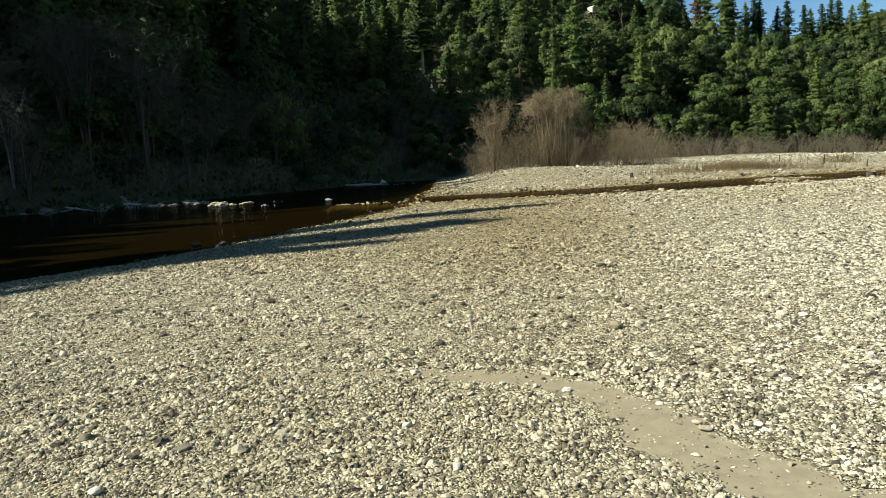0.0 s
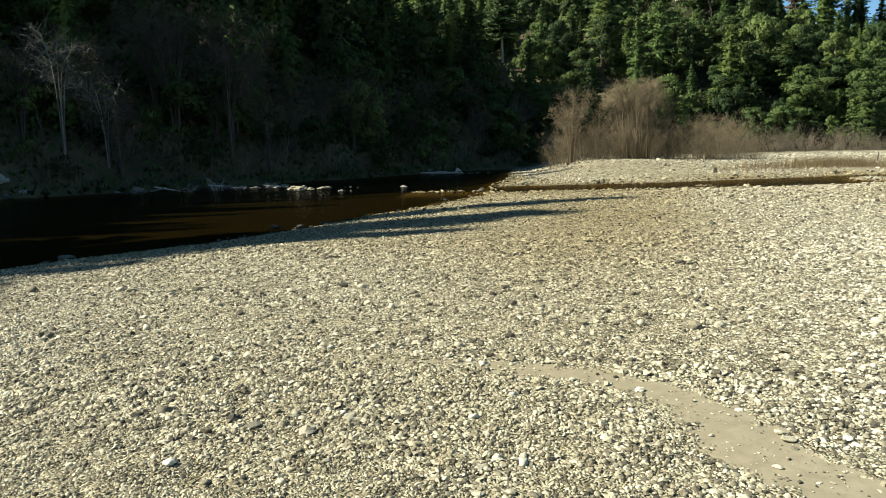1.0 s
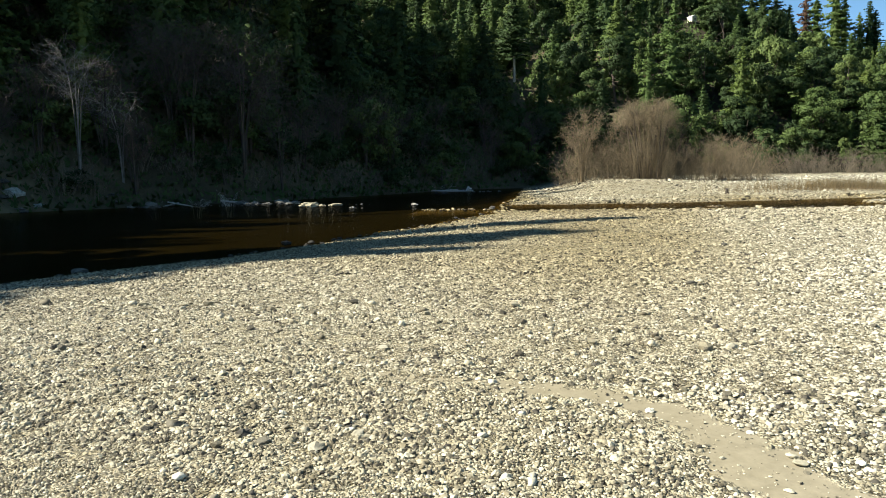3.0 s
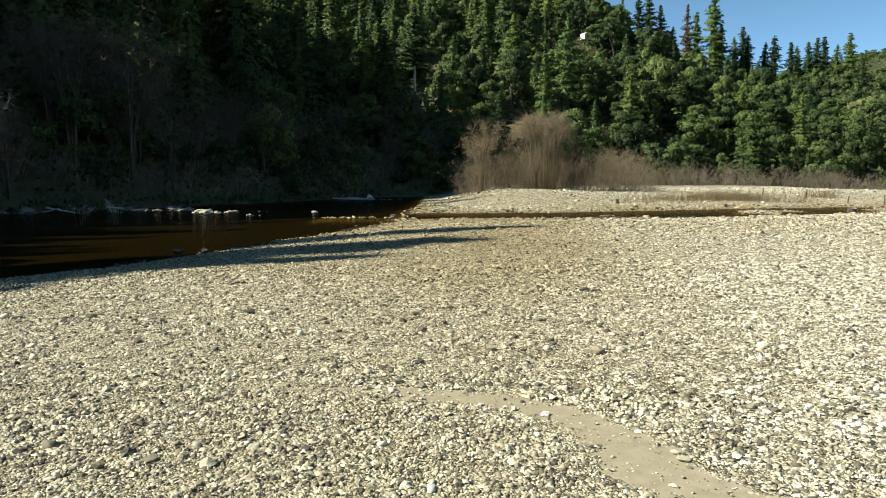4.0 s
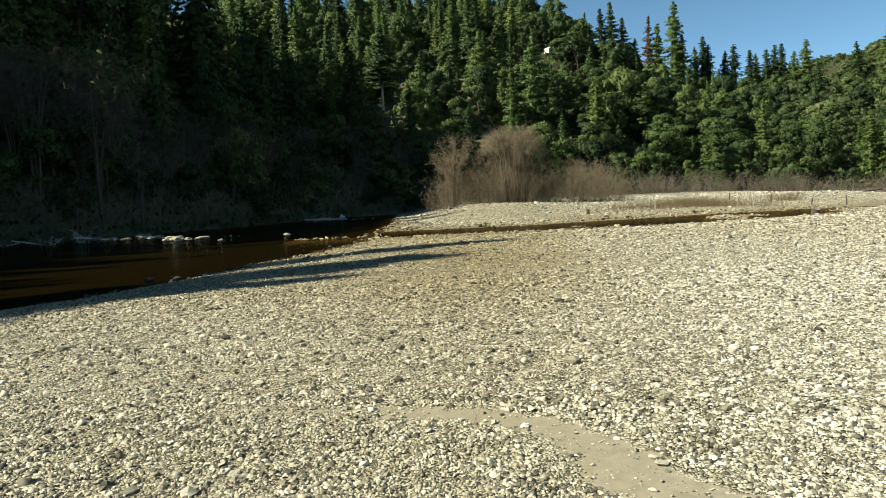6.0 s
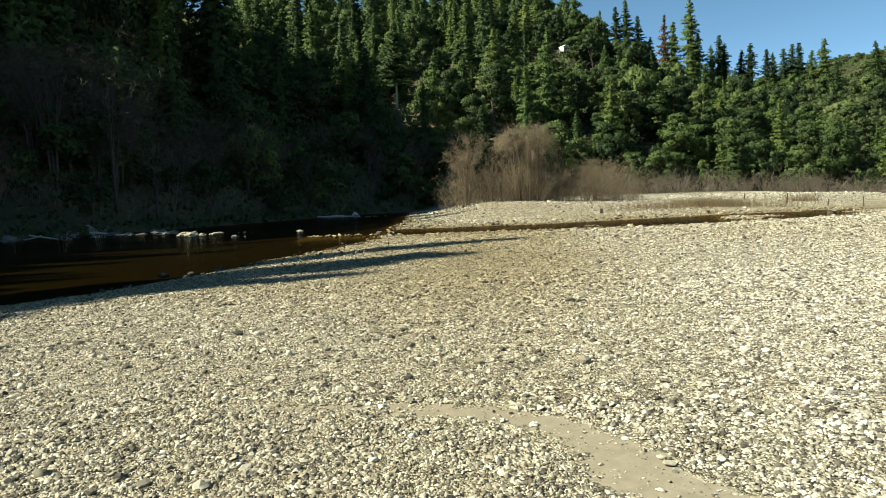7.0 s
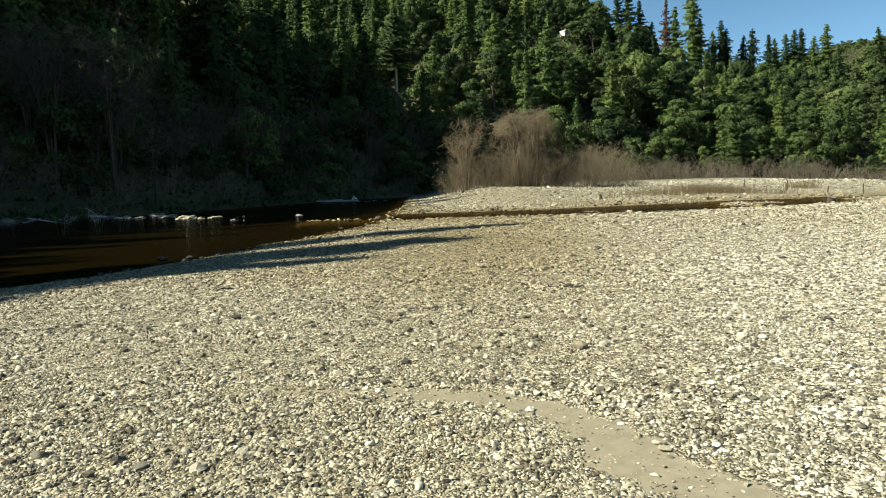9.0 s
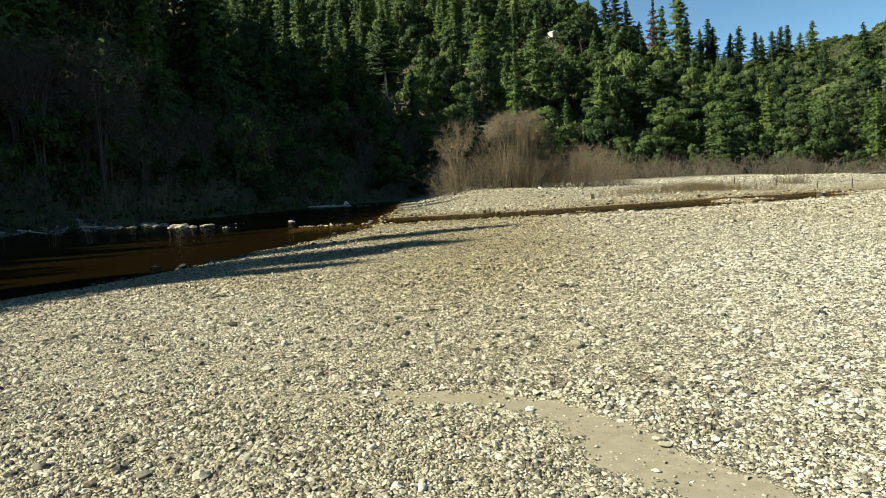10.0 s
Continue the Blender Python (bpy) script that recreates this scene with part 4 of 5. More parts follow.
def boulder_mesh(seed, long, wide, tall, lumps=0.34, level=2):
    rng = np.random.default_rng(seed)
    bm = bmesh.new()
    bmesh.ops.create_icosphere(bm, subdivisions=level, radius=1.0)
    off = Vector(rng.uniform(0, 50, 3))
    for v in bm.verts:
        n = noise.noise(v.co * 1.3 + off) * 0.9 + noise.noise(v.co * 3.1 + off) * 0.35
        v.co *= 1 + lumps * 2 * n
        v.co.x *= long / 2
        v.co.y *= wide / 2
        v.co.z *= tall / 2
    me = bpy.data.meshes.new("boulder")
    bm.to_mesh(me)
    bm.free()
    me.polygons.foreach_set("use_smooth", [False] * len(me.polygons))
    return me


def boulder(seed, x, y, long, wide, tall, label, group, z=None, turn=0.0, mat=None):
    ob = part("boulder", boulder_mesh(seed, long, wide, tall), mat or MAT_ROCK)
    z = max(float(land(x, y)), WATER) if z is None else z
    ob.matrix_world = pose(x, y, z + tall * 0.22, 0, 0, turn)
    return tagged(ob, label, "rock", group)


def bank_rocks():
    rng = np.random.default_rng(91)
    n = 0
    for cx, cy, dx, dy, count, size, what in (
            (-27.5, 53.0, 2.6, 0.7, 15, 0.6, "grey boulder at the foot of the shaded bank"),
            (-24.2, 53.0, 0.8, 0.5, 4, 0.5, "pale sunlit rock on the low spit in the river"),
            (-20.9, 48.4, 1.0, 0.3, 6, 0.52, "pale sunlit rock on the low spit in the river"),
            (-19.8, 49.3, 0.5, 0.2, 4, 0.5, "pale sunlit rock on the low spit in the river"),
            (-16.7, 45.8, 0.6, 0.15, 4, 0.34, "pale rock breaking the river surface"),
            (-18.4, 51.7, 0.7, 0.2, 4, 0.3, "pale rock breaking the river surface"),
            (-27.4, 57.2, 1.6, 1.2, 6, 0.9, "large grey boulder at the foot of the shaded bank"),
            (-19.0, 80.0, 1.2, 7.0, 6, 0.5, "grey rock on the far riverbank"),
            (-42.5, 43.6, 1.6, 1.0, 6, 1.1, "large pale boulder at the water's edge"),
            (-36.0, 48.8, 3.0, 0.8, 10, 0.7, "grey boulder at the foot of the shaded bank"),
            (-31.5, 52.0, 2.0, 0.8, 5, 0.6, "grey boulder at the foot of the shaded bank"),
            (-19.5, 89.0, 2.4, 1.0, 9, 0.8, "grey rock on the far riverbank"),
            (-14.0, 84.0, 2.2, 1.0, 6, 0.8, "flat grey rock in the far shallows")):
        for k in range(count):
            d = 0.46 * size * math.exp(rng.normal(0, 0.55))
            boulder(100 + n, cx + rng.uniform(-1, 1) * dx, cy + rng.uniform(-1, 1) * dy, d * rng.uniform(1.0, 1.8), d, d * rng.uniform(0.35, 0.6), what, "rocks along the river", turn=rng.uniform(0, 180), mat=MAT_SUNLIT_TAN_ROCK if "sunlit" in what else None)
            n += 1
    boulder(85, -43.0, 43.6, 1.7, 1.1, 0.8, "big pale boulder at the water's edge", "rocks along the river", mat=MAT_GREY_ROCK)
    boulder(86, -41.4, 44.2, 0.9, 0.7, 0.5, "pale boulder at the water's edge", "rocks along the river", mat=MAT_GREY_ROCK)
    boulder(80, -17.8, 91.0, 0.8, 0.6, 0.7, "single white rock in the far shallows", "rocks along the river", mat=MAT_PALE_ROCK)
    boulder(81, -13.8, 49.7, 0.42, 0.3, 0.24, "small pale rock breaking the river surface", "rocks along the river")
    boulder(82, -10.46, 21.53, 0.34, 0.24, 0.17, "rounded wet boulder at the gravel's edge", "rocks along the river", mat=MAT_WET_ROCK)
    boulder(83, -12.45, 14.38, 0.42, 0.3, 0.2, "rounded grey boulder at the gravel's edge", "rocks along the river", mat=MAT_ROCK)
    boulder(84, -7.2, 44.4, 0.35, 0.3, 0.22, "small stone in the riffle", "rocks along the river")
    for k in range(40):
        y = rng.uniform(13, 38)
        x = float(shore(np.array([y]))[0]) + rng.normal(-0.1, 0.25)
        d = rng.uniform(0.08, 0.18)
        boulder(200 + k, x, y, d * 1.4, d, d * 0.7, "wet cobble at the water's edge", "cobbles at the water's edge", turn=rng.uniform(0, 180), mat=MAT_WET_ROCK)


MAT_WET_ROCK = stone_material("wet_rock", [(0.0, (0.025, 0.024, 0.021)), (0.6, (0.06, 0.055, 0.045)), (1.0, (0.11, 0.10, 0.08))], 12.0)
MAT_GREY_ROCK = stone_material("grey_green_rock", [(0.0, (0.22, 0.24, 0.22)), (1.0, (0.34, 0.36, 0.33))], 5.0)
# tan rock made paler and yellower, sunlight included, for the sunlit spit
MAT_SUNLIT_TAN_ROCK = stone_material("sunlit_tan_rock", [(0.0, (0.2, 0.18, 0.12)), (1.0, (0.42, 0.38, 0.27))], 6.0)
MAT_PALE_ROCK = stone_material("white_rock", [(0.0, (0.6, 0.6, 0.58)), (1.0, (0.72, 0.71, 0.68))], 6.0)
bank_rocks()


def log_mesh(seed, long, thick, bow=0.05):
    rng = np.random.default_rng(seed)
    f = np.linspace(0, 1, 6)
    line = np.stack([(f - 0.5) * long, bow * long * np.sin(f * 3) + rng.normal(0, 0.01 * long, 6), np.zeros(6)], 1)
    radii = thick / 2 * (1.0 - 0.35 * f) * rng.uniform(0.9, 1.1, 6)
    co, fa = tubes([(line, radii)], 8)
    n = len(co)
    ends = np.array([[0, 1, 2, 3], [0, 3, 4, 7], [4, 5, 6, 7]])
    fa = np.concatenate([fa, ends[:, ::-1], ends + n - 8])
    return mesh_from("log", co, fa)


def log(seed, x, y, long, thick, turn, mat, label, tilt=0.0, lift=0.0):
    ob = part("log", log_mesh(seed, long, thick), mat)
    ob.matrix_world = pose(x, y, max(float(land(x, y)), WATER) + thick * 0.4 + lift, 0, tilt, turn)
    return tagged(ob, label, "driftwood", "driftwood on the banks")


for k, (x, y, long, thick, turn, tilt, lift) in enumerate(((45.2, 82.6, 4.2, 0.34, -14, 0, 0), (46.2, 83.2, 3.4, 0.3, -32, 4, 0.22), (44.6, 82.2, 2.4, 0.24, 6, -5, 0.12), (47.0, 83.6, 2.6, 0.26, 12, -8, 0.3), (45.6, 81.6, 1.8, 0.2, -50, 6, 0.05))):
    log(300 + k, x, y, long, thick, turn, MAT_BARK, "dark weathered log lying on the gravel", tilt, lift)
for k, (x, y, long, thick, turn, tilt) in enumerate(((-20.6, 88.0, 4.0, 0.24, -12, -3), (-20.0, 86.4, 3.4, 0.2, 10, 3), (-18.6, 88.4, 3.0, 0.16, -28, 5), (-17.6, 86.0, 2.6, 0.18, 4, 0), (-30.0, 54.2, 4.0, 0.16, 14, 7), (-35, 50.5, 3.6, 0.14, -20, -9), (-33.5, 51.2, 3.0, 0.12, 30, 12))):
    log(320 + k, x, y, long, thick, turn, MAT_PALE, "bleached driftwood log stranded on the bank", tilt)


def stump(x, y, wide, tall, label, roots=5):
    """A stump: ridged sides, a pale broken top and bare roots like legs."""
    base = new("stump")
    base.matrix_world = pose(x, y, float(land(x, y)) - 0.04, 0, 0, 20)
    a = np.linspace(0, 2 * math.pi, 15)[:-1]
    rings = []
    for z, r in ((0.28, 0.80), (0.45, 0.98), (0.75, 0.92), (1.0, 0.95)):
        rr = wide / 2 * r * (1 + 0.10 * np.sin(a * 5 + z) + 0.06 * np.sin(a * 3))
        rings.append(np.stack([np.cos(a) * rr, np.sin(a) * rr * 0.8, z * tall + 0.05 * tall * np.sin(a * 2 + 1)], 1))
    co = np.concatenate(rings)
    fa = np.array([[r * 14 + k, r * 14 + (k + 1) % 14, (r + 1) * 14 + (k + 1) % 14, (r + 1) * 14 + k] for r in range(3) for k in range(14)])
    part("bark", mesh_from("bark", co, fa), MAT_BARK, base, "dark ridged bark")
    top = rings[-1] * np.array([0.98, 0.98, 1.0])
    disc = np.concatenate([top, [[0, 0, tall * 1.02]]])
    part("broken_top", mesh_from("broken_top", disc, np.array([[k, (k + 1) % 14, 14] for k in range(14)])), MAT_GREY_WOOD, base, "pale weathered top")
    for k in range(roots):
        b = k * 2 * math.pi / roots + 0.3
        out = np.array([math.cos(b), 0.8 * math.sin(b), 0.0]) * wide / 2
        line = np.array([out * 0.55 + [0, 0, tall * 0.5], out * 0.95 + [0, 0, tall * 0.34], out * 1.15 + [0, 0, 0.0], out * 1.3 + [0, 0, -0.08]])
        part("root", mesh_from("root", *tubes([(line, wide * np.array([0.13, 0.12, 0.08, 0.05]))], 6)), MAT_BARK, base)
    return tagged(base, label, "stump")


stump(22.4, 48.0, 0.62, 0.46, "squat weathered tree stump on the gravel bar")
stump(9.3, 60.5, 0.25, 0.5, "small dark stump standing on the gravel bar")


def post(x, y, tall, lean):
    ob = part("post", mesh_from("post", *tubes([(np.array([[0, 0, -0.1], [0, 0, tall * 0.5], [0.02, 0, tall * 0.97], [0.02, 0, tall]]), np.array([0.06, 0.055, 0.05, 0.02]))], 8)), MAT_BARK)
    ob.matrix_world = pose(x, y, float(land(x, y)), lean, lean * 0.5, 0)
    return tagged(ob, "thin weathered wooden post in the gravel", "post", "posts on the gravel bar")


for x, y, tall, lean in ((28.6, 70.4, 0.95, 2), (31.7, 62.4, 0.9, -3), (30.4, 66.0, 0.6, 5), (25.8, 74, 0.7, 4)):
    post(x, y, tall, lean)


# ---- bare trees on the shaded bank ----
for k, (x, y, tall, wide, mat, label) in enumerate((
        (-41.2, 48.6, 13.5, 2.6, MAT_GREY_WOOD, "tall leafless tree with bleached upper branches"),
        (-38.8, 50.6, 11.5, 2.8, MAT_GREY_WOOD, "leafless tree with a pale broken crown"),
        (-30.5, 62.5, 13.0, 2.8, MAT_BARK, "tall grey leafless tree on the shaded bank"),
        (-33.0, 60.0, 19.0, 4.6, MAT_BARK, "tall bare tree with drooping brown twigs on the shaded bank"),
        (-36.5, 57.0, 17.0, 4.4, MAT_BARK, "tall bare tree with drooping brown twigs on the shaded bank"),
        (64.5, 109.0, 8.0, 1.6, MAT_GREY_WOOD, "pale leafless sapling at the hill foot"))):
    boughs, twigs, droop, thick = (6, 6, 0.1, 0.0042) if wide < 4 else (13, 9, 0.55, 0.0035)
    bare = shrub("bare_tree", bare_tree_mesh(60 + k, tall, wide, boughs, twigs, droop, thick), mat, x, y, k * 1.1, (1, 1, 1), label, "leafless trees", "tree")
    part("trunk", bare_tree_mesh(60 + k, tall, wide, boughs, twigs, droop, thick * 1.15, stems_only=1), mat, bare)


# bare brown alders in front of the evergreens
ALDERS = [bare_tree_mesh(90 + k, 10.0, 2.9, 11, 7, 0.0, 0.0075) for k in range(3)]
ALDER_TRUNKS = [bare_tree_mesh(90 + k, 10.0, 2.9, 11, 7, 0.0, 0.0086, stems_only=1) for k in range(3)]
alder_rng = np.random.default_rng(92)
for (ax, ay), (bx, by) in zip(HILL[2:7], HILL[3:8]):
    count = int(math.hypot(bx - ax, by - ay) / 3.4)
    for j in range(count):
        u = (j + alder_rng.uniform()) / count
        off = alder_rng.uniform(0.5, 6.0)
        nx, ny = -(by - ay) / math.hypot(bx - ax, by - ay), (bx - ax) / math.hypot(bx - ax, by - ay)
        k = alder_rng.uniform(0.5, 0.9)
        if by < 60:
            k *= alder_rng.uniform(0.9, 1.5)
        which = alder_rng.integers(0, 3)
        alder = shrub("alder_tree", ALDERS[which], MAT_BARK if by < 60 else MAT_TWIG_GREY, ax + (bx - ax) * u + nx * off, ay + (by - ay) * u + ny * off, alder_rng.uniform(0, 6), (k, k, k * 1.1), "bare brown alder on the shaded riverbank", "alders on the shaded bank", "tree")
        part("trunk", ALDER_TRUNKS[which], MAT_BARK, alder)

# dead branches washed up against the bank
for k, (x, y, tall, wide) in enumerate(((-27.5, 50.6, 1.8, 1.6), (-29.0, 50.2, 2.4, 1.8), (-26.2, 51.5, 1.3, 1.4), (-31.0, 48.8, 2.0, 1.7), (-33.5, 47.2, 1.6, 1.5), (-20.4, 89.0, 1.4, 2.2), (-21.2, 87.2, 1.7, 2.0), (-18.6, 88.2, 1.2, 2.0))):
    shrub("driftwood_branch", bare_tree_mesh(80 + k, tall, wide, 7, 3, 0.5, 0.012), MAT_PALE if k % 2 else MAT_GREY_WOOD, x, y, k * 1.3, (1, 1, 1), "bleached forked dead branch stranded at the water's edge", "driftwood on the banks", "driftwood")


# ---- cabin on the hill ----
def block(name, size, at, mat, parent, label="", bevel=0.02):
    bm = bmesh.new()
    bmesh.ops.create_cube(bm, size=1.0, matrix=Matrix.Translation(at) @ Matrix.Diagonal((*size, 1)))
    bmesh.ops.bevel(bm, geom=bm.edges[:], offset=bevel, segments=1, affect="EDGES")
    me = bpy.data.meshes.new(name)
    bm.to_mesh(me)
    bm.free()
    return part(name, me, mat, parent, label)


def painted(name, colour):
    m, n, l, p = material(name)
    pos = n.new("ShaderNodeTexCoord").outputs["Object"]
    g = noise_tex(n, l, 3.0, 5.0, pos)
    t = ramp(n, [(0.3, tuple(c * 0.85 for c in colour)), (0.7, colour)])
    l.new(g.outputs[0], t.inputs[0])
    l.new(t.outputs[0], p.inputs["Base Color"])
    p.inputs["Roughness"].default_value = 0.6
    return m


def cabin():
    x, y, z = CABIN
    z -= 1.2
    base = new("cabin")
    base.matrix_world = pose(x, y, z, 0, 0, 38) @ Matrix.Scale(0.52, 4)
    wall = painted("cream_siding", (0.78, 0.74, 0.64))
    roof = painted("pale_roofing", (0.7, 0.68, 0.62))
    dark = painted("dark_window", (0.03, 0.035, 0.04))
    block("wall", (2.6, 3.0, 2.2), (0, 0, 1.1), wall, base)
    for s in (-1, 1):
        r = block("roof", (1.75, 3.5, 0.1), (0, 0, 0), roof, base)
        r.matrix_local = pose(s * 0.72, 0, 2.55, 0, s * 26, 0)
    block("window", (0.7, 0.08, 0.8), (0.3, -1.5, 1.2), dark, base)
    for px in (-1.1, 1.1):
        for py in (-1.3, 1.3):
            leg = max(1.0, z - float(land(x, y)) + 1.5)
            block("post", (0.2, 0.2, leg), (px, py, -leg / 2), MAT_BARK, base)
    tagged(base, "small cream-walled cabin among the hillside trees", "house")


cabin()


# ---- dry grass ----
def grass(name, seed, patches, per, tall, mat, label):
    rng = np.random.default_rng(seed)
    paths = []
    for cx, cy, dx, dy in patches:
        m = int(per * dx * dy)
        p = np.stack([cx + rng.normal(0, 0.5, m) * dx, cy + rng.normal(0, 0.5, m) * dy], 1)
        z = land(p[:, 0], p[:, 1])
        for (x, y), h in zip(p, z):
            if h < WATER - 0.02:
                continue
            foot = np.array([x, y, h - 0.02])
            t = tall * rng.uniform(0.4, 1.1)
            tip = foot + np.array([rng.normal(0, 0.25), rng.normal(0, 0.25), 1.0]) * t
            paths.append((np.array([foot, tip]), np.array([0.014, 0.004])))
    return tagged(part(name, mesh_from(name, *tubes(paths, 3)), mat), label, "grass", kind="stuff")


grass("dry_grass", 5, ((20.4, 67.5, 4.2, 2.6), (19.0, 68.5, 2.5, 1.6), (22.5, 66.5, 2.6, 1.6), (20.4, 67.5, 3.2, 2.0), (14.5, 66.0, 3.6, 1.4), (16.8, 64.8, 3.0, 0.9), (11.0, 62.5, 3.0, 0.6), (30.6, 72.5, 2.0, 1.4), (30.8, 72.0, 1.6, 1.2), (25.8, 65.0, 2.6, 0.7)), 60, 0.85, MAT_STRAW, "thin straw-coloured dry grass on the far gravel bar")

# ---- stones of the bar ----


def unit_stone(level):
    bm = bmesh.new()
    if level == -2:
        ring = [(math.cos(k * 1.2566), math.sin(k * 1.2566), -0.3) for k in range(5)]
        return np.array(ring + [(0.1, 0.05, 0.62)]), np.array([(k, (k + 1) % 5, 5) for k in range(5)])
    if level < 0:
        ring = [(math.cos(k * math.pi / 3), math.sin(k * math.pi / 3), -0.3 + 0.12 * (-1) ** k) for k in range(6)]
        top = [(0.58 * math.cos(k * 2.0944 + 0.5), 0.58 * math.sin(k * 2.0944 + 0.5), 0.62) for k in range(3)]
        f = [(k, (k + 1) % 6, 6 + k // 2) for k in range(6)] + [((2 * k + 2) % 6, 6 + (k + 1) % 3, 6 + k) for k in range(3)] + [(6, 7, 8)]
        return np.array(ring + top), np.array(f)
    bmesh.ops.create_icosphere(bm, subdivisions=level + 1, radius=1.0)
    v = np.array([x.co[:] for x in bm.verts])
    f = np.array([[w.index for w in x.verts] for x in bm.faces])
    bm.free()
    return v, f


def stone_field(name, seed, spots, sizes, level, mat, lumps=0.16, sink=0.17, flatness=(0.36, 0.70)):
    """Many lumpy flattened stones, joined."""
    rng = np.random.default_rng(seed)
    v, f = unit_stone(level)
    m = len(spots)
    turn = rng.uniform(0, 2 * math.pi, m)
    long, flat = rng.uniform(1.0, 1.6, m), rng.uniform(*flatness, m)
    r = sizes / 2
    b = v[None] * (1 + rng.normal(0, lumps, (m, len(v), 1)))
    b = b * np.stack([r * long ** 0.5, r / long ** 0.5, r * flat], 1)[:, None]
    tilt = rng.normal(0, 0.3, m)[:, None]
    y, z = b[..., 1] * np.cos(tilt) - b[..., 2] * np.sin(tilt), b[..., 1] * np.sin(tilt) + b[..., 2] * np.cos(tilt)
    c, s = np.cos(turn)[:, None], np.sin(turn)[:, None]
    x2, y2 = b[..., 0] * c - y * s, b[..., 0] * s + y * c
    base = land(spots[:, 0], spots[:, 1]) + r * flat * (1 - 2 * sink) * 0.9
    base = base + 0.010 * wave(spots[:, 0], spots[:, 1], 0.42, 33) + 0.006 * wave(spots[:, 0], spots[:, 1], 0.17, 37)
    co = np.stack([x2 + spots[:, :1], y2 + spots[:, 1:2], z + base[:, None]], -1).reshape(-1, 3)
    fa = (f[None] + (np.arange(m) * len(v))[:, None, None]).reshape(-1, 3)
    me = mesh_from(name, co, fa)
    me.polygons.foreach_set("use_smooth", np.repeat(rng.uniform(0, 1, m) < 0.3, len(f)))
    me.materials.append(mat)
    me.attributes.new("silt_shade", "FLOAT", "POINT").data.foreach_set("value", np.repeat(np.maximum(silt_shade_amount(spots[:, 0], spots[:, 1]), 1 - smooth_step(WATER, WATER + 0.13, land(spots[:, 0], spots[:, 1]))), len(v)).astype(np.float32))
    return me


def spread(seed, y0, y1, gap, deep):
    """Jittered places over a wedge of the bar, thinning out with distance; rows lie deep times as far apart as the places in a row."""
    rng = np.random.default_rng(seed)
    out, y = [], y0
    while y < y1:
        step = y * gap
        xs = np.arange(max(-1.08 * y - 1.0, float(shore(np.array([y]))[0]) - 1.0), 0.69 * y + 1.0, step)
        out.append(np.stack([xs + rng.uniform(-0.5, 0.5, len(xs)) * step, y + rng.uniform(-0.7, 0.7, len(xs)) * step * deep], 1))
        y += step * deep
    p = np.concatenate(out)
    z = land(p[:, 0], p[:, 1])
    ok = (p[:, 0] > shore(p[:, 1]) - 0.3) & (z > WATER - 0.04) & (hill_in(p[:, 0], p[:, 1]) < -4)
    return p[ok], rng


def field(name, seed, y0, y1, gap, deep, fill, spread_of, level, lumps, above=-0.04, soft=(0.0, 0.0), flatness=(0.36, 0.70)):
    """Stones whose size is a share of the distance between them, thinned out over soft metres at both ends."""
    p, rng = spread(50 + seed, y0, y1, gap, deep)
    clump = 1 + 0.22 * wave(p[:, 0], p[:, 1], 1.1, 23) + 0.16 * wave(p[:, 0], p[:, 1], 0.37, 29)
    size = fill * gap * p[:, 1] * clump * np.clip(np.exp(rng.normal(0, spread_of, len(p))), 0.4, 2.8)
    bare = sand_amount(p[:, 0], p[:, 1])
    ok = (rng.uniform(0, 1, len(p)) > bare * (0.97 if level < 0 else 0.99)) & (land(p[:, 0], p[:, 1]) > WATER + above)
    ok &= rng.uniform(0, 1, len(p)) < smooth_step(y0 - 0.01, y0 + soft[0], p[:, 1]) * smooth_step(y1 + 0.01, y1 - soft[1], p[:, 1])
    ok &= rng.uniform(0, 1, len(p)) > 0.85 * smooth_step(17, 24, p[:, 0]) * smooth_step(47, 50, p[:, 1]) * smooth_step(80, 68, p[:, 1])
    p, size = p[ok], size[ok]
    size = size * (1 - 0.5 * sand_amount(p[:, 0], p[:, 1]))
    ob = part(name, stone_field(name, 60 + seed, p, size, level, MAT_STONE, lumps, flatness=flatness), None, ground)
    ob["kind"] = "stuff"
    print(name, len(p), len(ob.data.polygons))


def sand_grit():
    """Small loose pebbles lying on the sand."""
    rng = np.random.default_rng(88)
    p = np.stack([rng.uniform(-2.6, 2.4, 9000), rng.uniform(1.6, 6.0, 9000)], 1)
    p = p[rng.uniform(0, 1, len(p)) < 0.6 * sand_amount(p[:, 0], p[:, 1])]
    ob = part("pebbles", stone_field("pebbles", 89, p, 0.012 * np.exp(rng.normal(0, 0.5, len(p))), -1, MAT_STONE, 0.2), None, ground)
    ob["kind"] = "stuff"


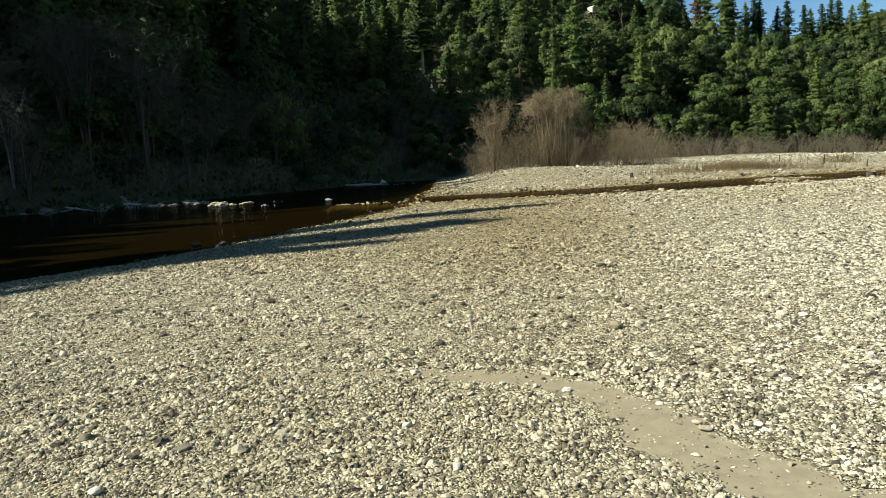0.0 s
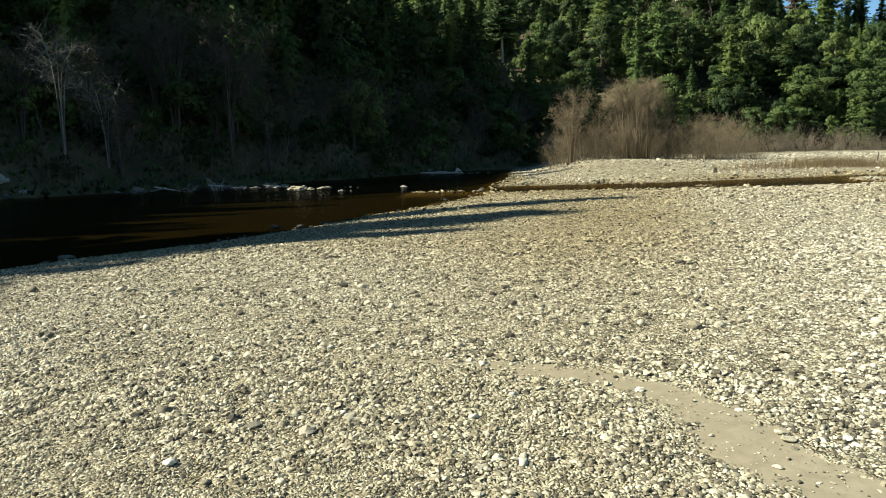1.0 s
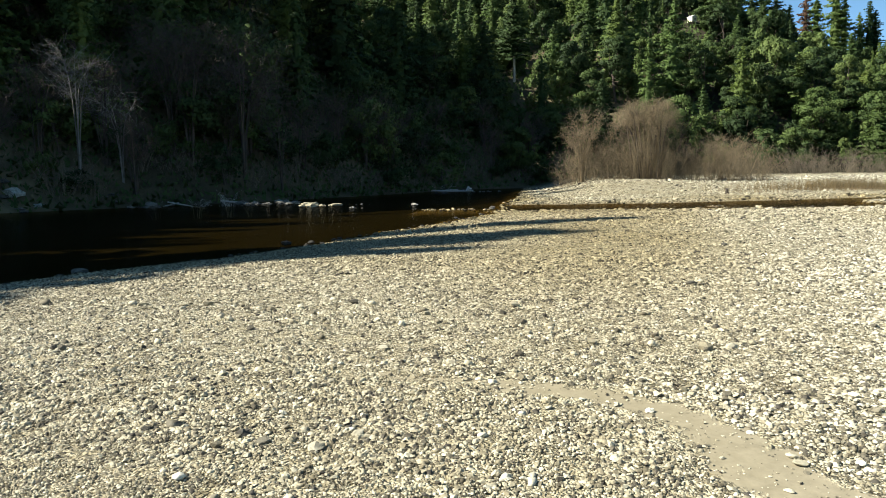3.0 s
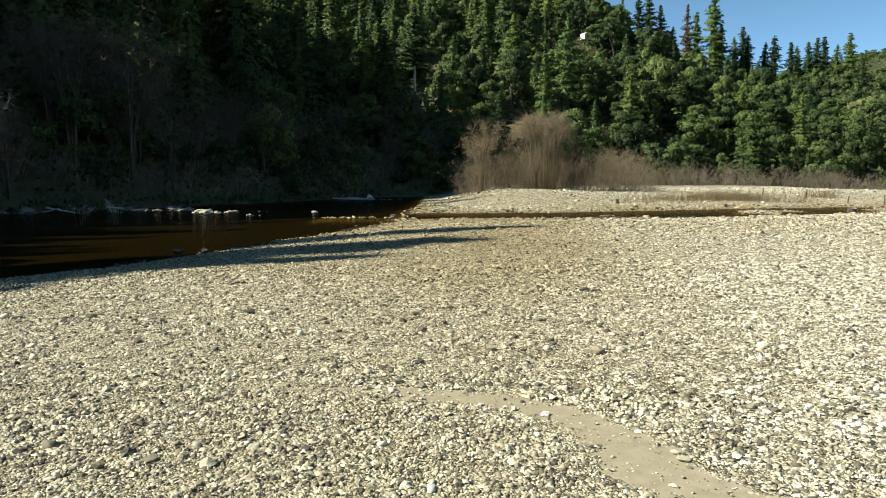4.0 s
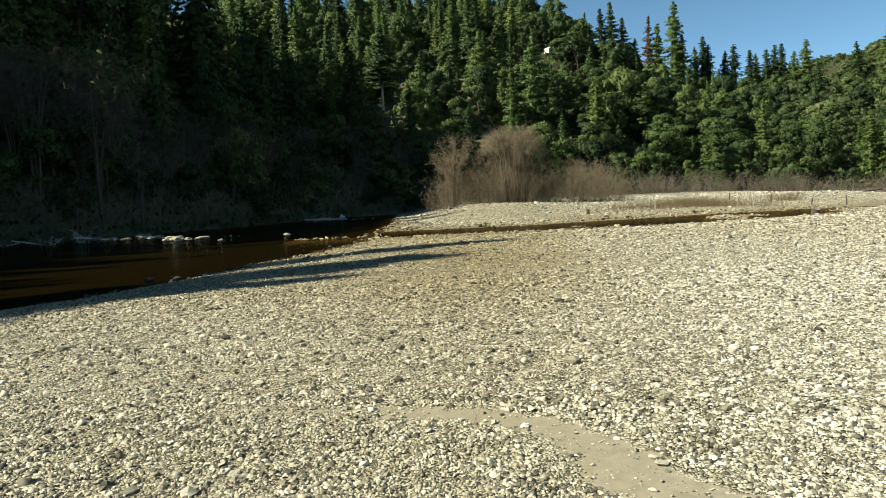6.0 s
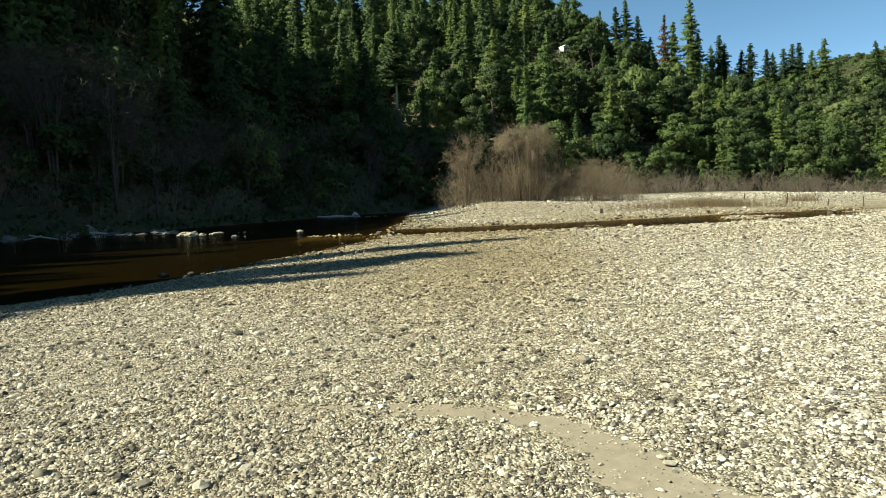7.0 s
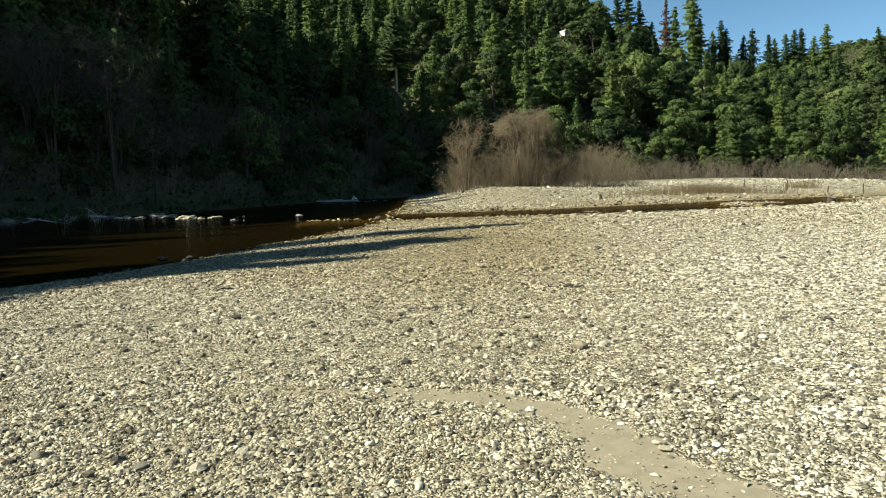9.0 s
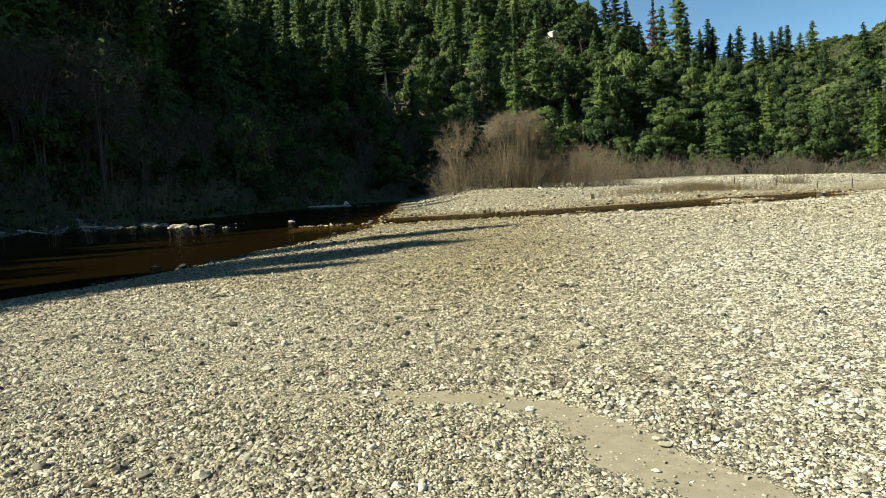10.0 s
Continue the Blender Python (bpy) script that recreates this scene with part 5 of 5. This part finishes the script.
def pebble_parts(count=288):
    """The stones that can be picked out singly, in the stretch just ahead."""
    rng = np.random.default_rng(77)
    v, f = unit_stone(1)
    shapes = []
    for k in range(8):
        b = v * (1 + rng.normal(0, 0.16, (len(v), 1))) * np.array([rng.uniform(1.0, 1.35), rng.uniform(0.75, 1.0), rng.uniform(0.4, 0.75)])
        me = mesh_from("stone", b / 2, f, k % 3 == 0)
        me.materials.append(MAT_STONE)
        shapes.append(me)
    made = 0
    while made < count:
        y = 3.1 + 4.2 * rng.uniform() ** 1.2
        x = rng.uniform(-0.85, 0.66) * y
        if rng.uniform() < sand_amount(np.array([x]), np.array([y]))[0] * 0.85:
            continue
        d = float(np.clip(0.036 * math.exp(rng.normal(0, 0.34)), 0.022, 0.08))
        ob = part("stone", shapes[rng.integers(0, 8)], None, ground)
        ob.matrix_world = Matrix.Translation((x, y, float(land(x, y)) + d * 0.16)) @ Euler((rng.normal(0, 0.2), rng.normal(0, 0.2), rng.uniform(0, 6.28))).to_matrix().to_4x4() @ Matrix.Scale(d, 4)
        made += 1
    for x, y, d, k in ((-2.35, 3.32, 0.085, 0), (-2.13, 3.89, 0.08, 1), (0.27, 4.88, 0.06, 2), (-0.9, 5.36, 0.075, 3), (1.04, 4.11, 0.07, 4), (-2.14, 6.37, 0.09, 5), (1.17, 10.68, 0.12, 6), (2.45, 16.2, 0.15, 7), (1.02, 4.22, 0.055, 1), (-1.75, 3.85, 0.1, 2), (-2.9, 4.1, 0.11, 3)):
        ob = part("stone", shapes[k], None, ground)
        ob.matrix_world = Matrix.Translation((x, y, float(land(x, y)) + d * 0.2)) @ Euler((0.1, -0.1, x * 3)).to_matrix().to_4x4() @ Matrix.Scale(d, 4)


pebble_parts()
sand_grit()
field("pebbles", 1, 2.7, 6.7, 0.0043, 1.1, 0.97, 0.46, -1, 0.17, soft=(0, 2.4), flatness=(0.45, 0.8))
field("gravel_stones", 4, 4.5, 15.0, 0.0030, 1.25, 0.88, 0.44, -2, 0.24, soft=(2.2, 2), flatness=(0.55, 0.95))
field("gravel_stones", 7, 13.0, 34.0, 0.0027, 1.5, 0.66, 0.40, -2, 0.26, soft=(2, 2), flatness=(0.5, 0.95))
field("gravel_stones", 5, 32.0, 98.0, 0.0031, 2.0, 0.52, 0.36, -2, 0.24, soft=(2, 0), flatness=(0.45, 0.85))
field("cobbles", 2, 2.7, 9.0, 0.026, 1.0, 0.22, 0.38, 0, 0.19, flatness=(0.45, 0.8))
field("cobbles", 6, 9.0, 34.0, 0.026, 1.0, 0.105, 0.40, -1, 0.19, flatness=(0.6, 1.0))
field("large_stones", 3, 44.0, 95.0, 0.016, 2.0, 0.13, 0.4, -1, 0.16, 0.02, flatness=(0.6, 1.0))


def around_feet():
    """Loose pebbles under and behind the standpoint."""
    rng = np.random.default_rng(70)
    x, y = np.meshgrid(np.arange(-9, 9, 0.14), np.arange(-7, 2.7, 0.14))
    p = np.stack([x.ravel(), y.ravel()], 1) + rng.uniform(-0.05, 0.05, (x.size, 2))
    p = p[rng.uniform(0, 1, len(p)) > sand_amount(p[:, 0], p[:, 1]) * 0.95]
    ob = part("gravel_stones", stone_field("gravel_stones", 71, p, 0.04 * np.exp(rng.normal(0, 0.4, len(p))), -2, MAT_STONE, 0.22), None, ground)
    ob["kind"] = "stuff"


around_feet()


def channel_stones():
    """Larger wet stones strewn along both edges of the side channel, in the riffle and in the shallows of the shore."""
    rng = np.random.default_rng(66)
    for x0, x1, y0, y1, count, low, high, share, size in ((-8, 30, 39, 64, 60000, -0.12, 0.09, 0.15, 0.105), (-14, -7, 41, 45, 900, -0.16, 0.0, 0.5, 0.12), (-10, -5.6, 25, 37, 9000, -0.30, 0.03, 0.5, 0.065)):
        p = np.stack([rng.uniform(x0, x1, count), rng.uniform(y0, y1, count)], 1)
        level = land(p[:, 0], p[:, 1]) - WATER
        p = p[(level > low) & (level < high) & (rng.uniform(0, 1, count) < share + 0.3 * np.exp(-((p[:, 0] - 16) / 2.5) ** 2 - ((p[:, 1] - 48) / 1.6) ** 2))]
        print("channel_stones", len(p))
        ob = part("channel_stones", stone_field("channel_stones", 67, p, size * np.exp(rng.normal(0, 0.5, len(p))), 0, MAT_STONE, 0.14), None, ground)
        ob["kind"] = "stuff"


channel_stones()
